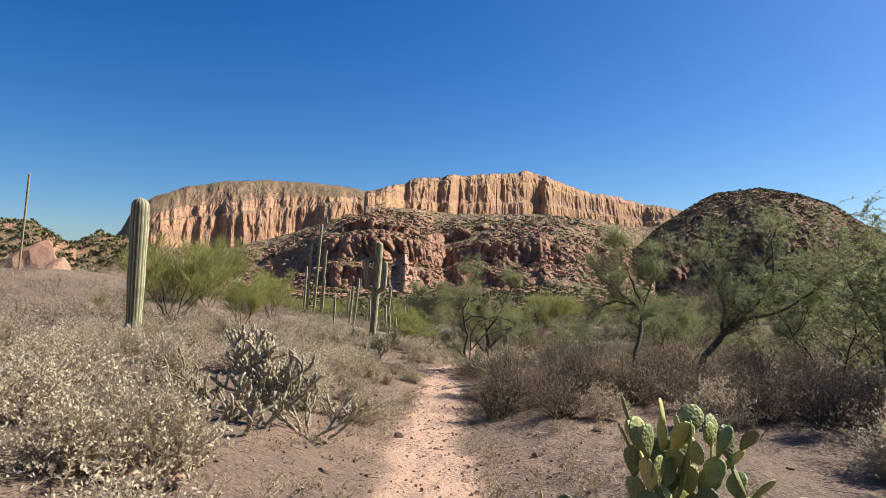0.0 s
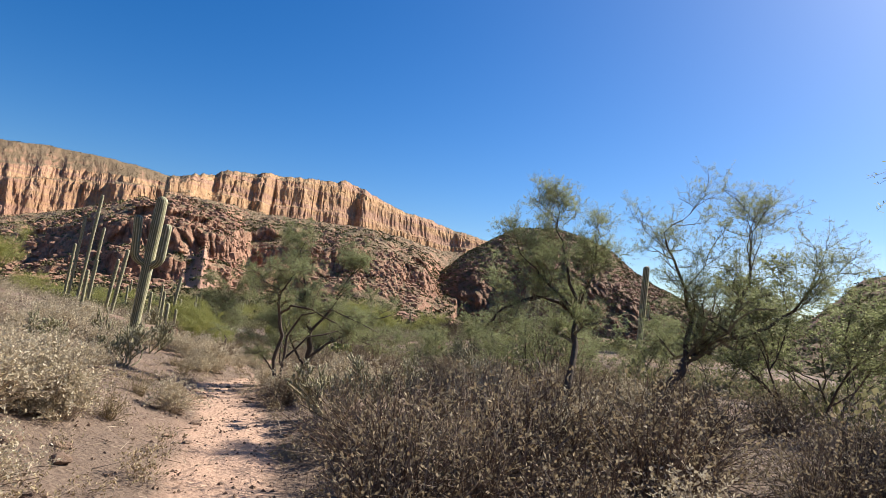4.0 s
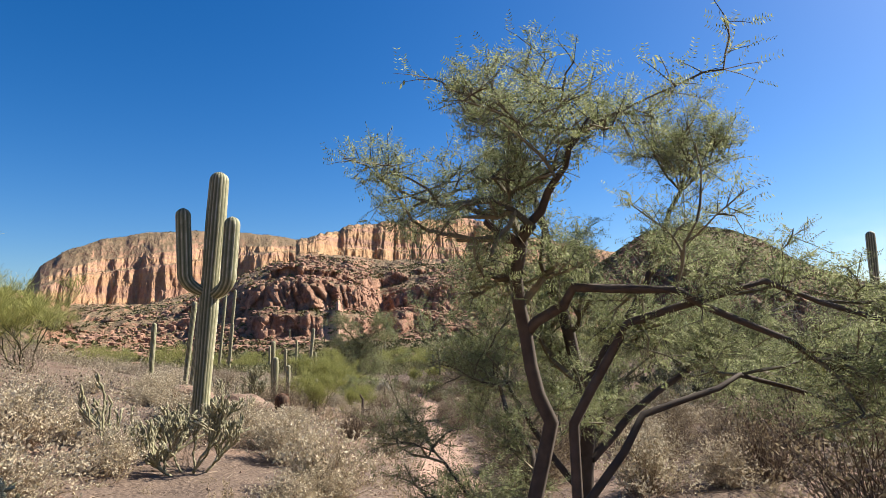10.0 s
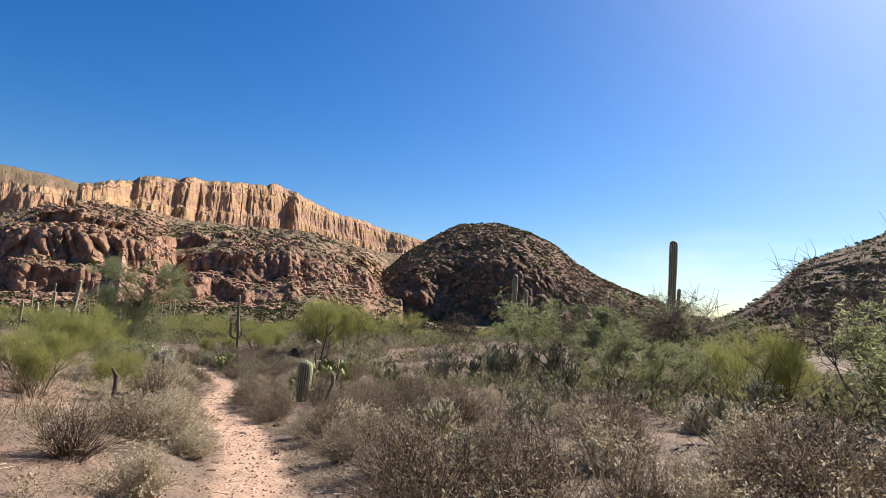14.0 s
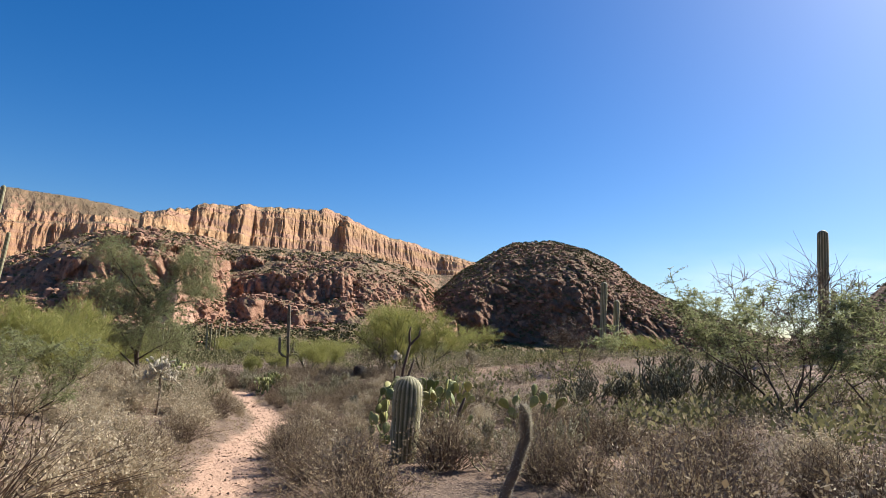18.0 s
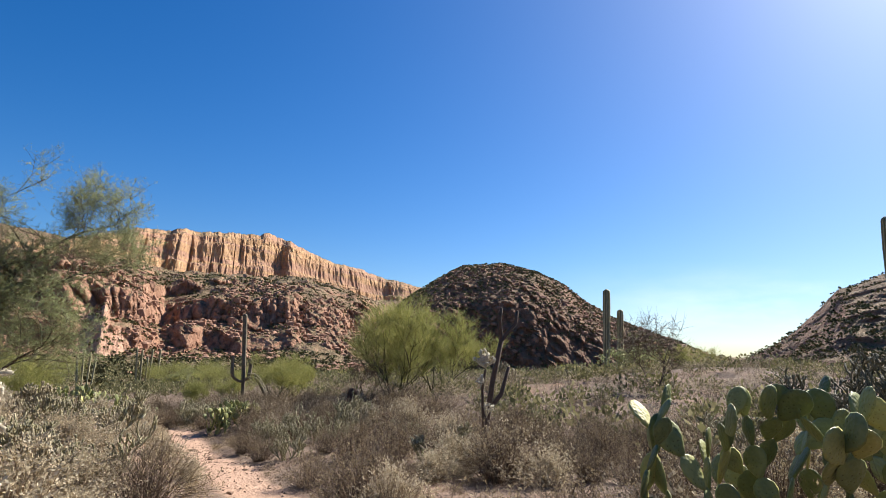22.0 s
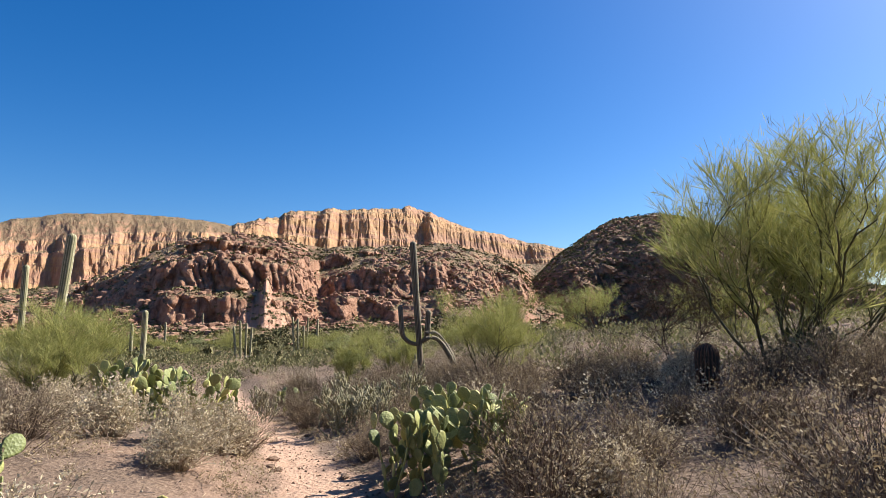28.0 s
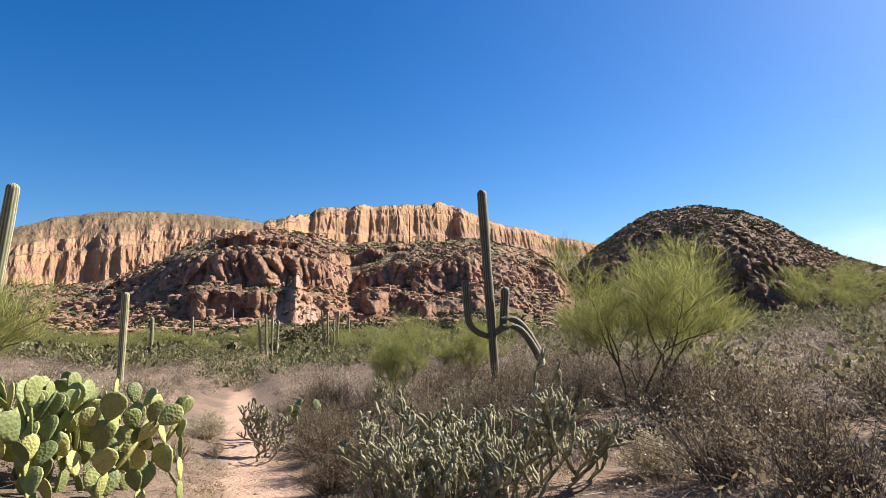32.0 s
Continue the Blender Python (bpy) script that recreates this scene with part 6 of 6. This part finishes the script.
def brush_mesh(seed, mat=None, count=85, leaf=1.0):
    """A low mound of many small leaves."""
    random.seed(seed)
    k = Shape()
    for q in range(count):
        d = rand_dir(0.1)
        k.leaf(Vector((d.x * 0.5, d.y * 0.5, 0.05 + 0.5 * d.z)) * random.uniform(0.4, 1.1), d + rand_dir(0.0), leaf * random.uniform(0.09, 0.17), leaf * random.uniform(0.05, 0.10))
    return k.mesh("brush", mat or BRUSH, False)


def zone_valley():
    th, r = radians(random.uniform(-40, 36)), random.uniform(38, 128)
    return -math.sin(th) * r * PLAN, (15 + math.cos(th) * r) * PLAN


scrub_field("valley_scrub", [brush_mesh(520 + i) for i in range(4)], 3000, zone_valley, "olive brush carpeting the valley floor below the crags", 29, 0.9, 2.0)


def zone_right():
    return random.uniform(8, 44), random.uniform(12, 80)


def zone_dry():
    while True:
        x, y = random.uniform(-16, 26), random.uniform(4, 96)
        d = x - float(trail_x(y))
        if abs(d) > 3.0 or y > 74:
            return x, y


scrub_field("dry_brush", [brush_mesh(540 + i, DRY, 150, 0.42) for i in range(4)], 2800, zone_dry, "low grey-brown dry brush filling the ground between shrubs", 35, 0.45, 0.95)
scrub_field("slope_brush", [brush_mesh(530 + i) for i in range(3)], 1300, zone_right, "olive brush scattered over the rising slope", 33, 0.6, 1.3)
for src_ob in SOURCES:
    for o in (*src_ob.children_recursive, src_ob):
        bpy.data.objects.remove(o)

# ---- stones ----
def slope_rocks():
    """Angular blocks strewn over the far slopes."""
    rng = random.Random(31)
    k = Shape()
    ico = [(0, 0, 0.6), (0.9, 0, 0.4), (0.28, 0.85, 0.4), (-0.72, 0.53, 0.4), (-0.72, -0.53, 0.4), (0.28, -0.85, 0.4), (0.7, 0.5, -0.5), (-0.3, 0.8, -0.5), (-0.9, 0, -0.5), (-0.3, -0.8, -0.5), (0.7, -0.5, -0.5)]
    fc = [(0, 1, 2), (0, 2, 3), (0, 3, 4), (0, 4, 5), (0, 5, 1), (1, 6, 2), (2, 7, 3), (3, 8, 4), (4, 9, 5), (5, 10, 1), (2, 6, 7), (3, 7, 8), (4, 8, 9), (5, 9, 10), (1, 10, 6)]
    P = np.array(ico)
    spots_r = []
    for q in range(22000):
        th = radians(rng.uniform(-46, 30))
        r = rng.uniform(126, 205) if rng.random() < 0.8 else rng.uniform(80, 260)
        x, y = -math.sin(th) * r, 15 + math.cos(th) * r
        if th < -0.29:
            r = rng.uniform(176, 262)
            x, y = -math.sin(th) * r, 15 + math.cos(th) * r
        if abs(math.degrees(th) - 4.9) < 2.4 and r < 150:
            continue
        if fbm(x * 0.05, y * 0.05, 97) < 0.44 + 0.05 * (th < 0):
            continue
        s = (0.22 + 1.0 * rng.random() ** 3) * (0.9 if th < -0.29 else 1.0)
        j = np.array([[rng.uniform(0.7, 1.3) for c in range(3)] for v in ico])
        a = rng.uniform(0, 6.28)
        p = P * j * [s, s * rng.uniform(0.6, 1), s * rng.uniform(0.5, 1.3)]
        p = np.stack([p[:, 0] * math.cos(a) - p[:, 1] * math.sin(a), p[:, 0] * math.sin(a) + p[:, 1] * math.cos(a), p[:, 2]], 1)
        spots_r.append((p * PLAN, x * PLAN, y * PLAN))
    G = land(np.array([q[1] for q in spots_r]), np.array([q[2] for q in spots_r]))
    for (p, x, y), g in zip(spots_r, G):
        k.add(p + [x, y, g], fc)
    tagged(new("slope_rocks", k.mesh("slope_rocks", STONE_RED, False)), "reddish blocks strewn over the far slopes", "rocks", kind="stuff")


slope_rocks()
ST = [stone_mesh(i, STONE, 0.55) for i in range(4)]
ST_T = [stone_mesh(10 + i, STONE_TAN, 0.4) for i in range(2)]
ST_P = [stone_mesh(30 + i, STONE_PINK, 0.9) for i in range(2)]
ST_D = [stone_mesh(20 + i, STONE_DARK, 0.7) for i in range(3)]


def stone(name, me, x, y, s, turn, label, group="", sink=0.12):
    ob = new(name, me)
    ob.matrix_basis = Matrix.Translation((x, y, float(land(x, y)) + s[2] * (0.25 - sink))) @ Matrix.Rotation(radians(turn), 4, "Z") @ Matrix.Diagonal((*s, 1))
    return tagged(ob, label, "rock", group)


stone("boulder", ST[0], -3.14, 27, (1.2, 0.9, 0.9), 20, "smooth tan boulder on the bank")
stone("boulder", ST[1], -2.73, 27.37, (0.7, 0.5, 0.6), 80, "pale angular boulder on the bank")
stone("boulder", ST[2], -4.09, 26.93, (1.3, 0.9, 0.9), 140, "large reddish boulder half hidden by scrub")
for (ox, oy, sx, sz) in ((-28.5, 41.2, 3.7, 7.8), (-26.7, 40.6, 3.1, 5.3), (-30.4, 41.9, 4.0, 5.6), (-25.4, 39.4, 2.2, 3.4)):
    stone("rock_outcrop", ST_P[int(-ox) % 2], ox, oy, (sx, sx * 0.8, sz), ox * 37, "weathered pink rock knob on a scrubby rise", "pink rock knobs")
stone("slab", ST_T[0], -1.72, 3.49, (0.5, 0.24, 0.22), 8, "flat tan stone slab on bare soil")
stone("rock", ST_D[0], -1.77, 4.03, (0.34, 0.26, 0.3), 40, "dark angular rock on bare soil")
for q, (sx, sy, ss) in enumerate(((6.53, 60.97, 0.42), (5.32, 59.03, 0.36), (6.86, 59.47, 0.45), (4.72, 61.71, 0.4), (4.3, 60.43, 0.35), (6.86, 58.11, 0.45), (4.63, 58.66, 0.3), (5.4, 57.96, 0.4))):
    stone("rock", ST_D[q % 3], sx, sy, (ss, ss * 0.8, ss * 0.7), q * 50, "dark rock heaped on the slope", "dark rocks")
for q, (sx, sy, ss) in enumerate(((-1.81, 9.46, 0.16), (-1.73, 10.22, 0.30), (-1.48, 9.58, 0.16), (-1.43, 10, 0.16), (-1.11, 9.97, 0.16), (-1.02, 9.17, 0.16), (1.73, 6.97, 0.16), (-1.76, 29.9, 0.16), (3.59, 22.3, 0.16), (-0.56, 7.28, 0.16))):
    stone("rock", (ST_D + ST)[q % 7], sx, sy, (ss, ss * 0.8, ss * 0.8), q * 70, "angular rock lying beside the trail", "rocks beside the trail")
random.seed(15)
for q in range(295):
    y = 2.5 + 62 * random.random()
    d = random.gauss(0, 0.55) if q % 3 else random.gauss(0, 1.7)
    if abs(d) < 0.25 and random.random() < 0.6:
        d = math.copysign(random.uniform(0.35, 0.8), d)
    s = 0.03 + 0.16 * random.random() ** 2.4
    stone("trail_stone", random.choice(ST + ST_T + ST_D[:1]), float(trail_x(y)) + d, y, (s, s * random.uniform(0.7, 1), s * random.uniform(0.5, 0.9)), random.uniform(0, 360), "small loose stone on the trail", "trail stones")


def gravel():
    random.seed(16)
    k = Shape()
    for q in range(14000):
        y = 1.5 + 60 * random.random() ** 1.1
        x = float(trail_x(y)) + random.gauss(0, 0.85)
        s = 0.004 + 0.022 * random.random() ** 2
        p = np.array([(1, 0, 0), (-0.5, 0.8, 0), (-0.5, -0.8, 0), (0.1, 0.1, 0.9)]) * s * [random.uniform(0.7, 1.4), random.uniform(0.7, 1.4), 1]
        a = random.uniform(0, 6.28)
        p = np.stack([p[:, 0] * math.cos(a) - p[:, 1] * math.sin(a), p[:, 0] * math.sin(a) + p[:, 1] * math.cos(a), p[:, 2]], 1)
        k.add(p + [x, y, float(near_land(x, y)) - 0.001], [(0, 1, 3), (1, 2, 3), (2, 0, 3)])
    tagged(new("gravel", k.mesh("gravel", STONE, False)), "loose reddish gravel strewn over the trail", "gravel", kind="stuff")


gravel()


def litter():
    """Broken twigs and dry stalks on the soil."""
    random.seed(18)
    k = Shape()
    X = np.array([(random.gauss(0, 2.0), 1.5 + 64 * random.random()) for q in range(6500)])
    X[:, 0] += trail_x(X[:, 1])
    for (x, y), z in zip(X, near_land(X[:, 0], X[:, 1])):
        if abs(x - float(trail_x(y))) < 0.3 and random.random() < 0.8:
            continue
        a, l = random.uniform(0, 6.28), random.uniform(0.04, 0.22)
        d = Vector((math.cos(a), math.sin(a), random.uniform(-0.05, 0.3)))
        k.tube([Vector((x, y, z + 0.005)), Vector((x, y, z + 0.005)) + d * l], [0.0035, 0.0015], 3, False)
    tagged(new("twig_litter", k.mesh("twig_litter", TWIG_GREY, False)), "broken dry twigs littering the soil", "litter", kind="stuff")


litter()
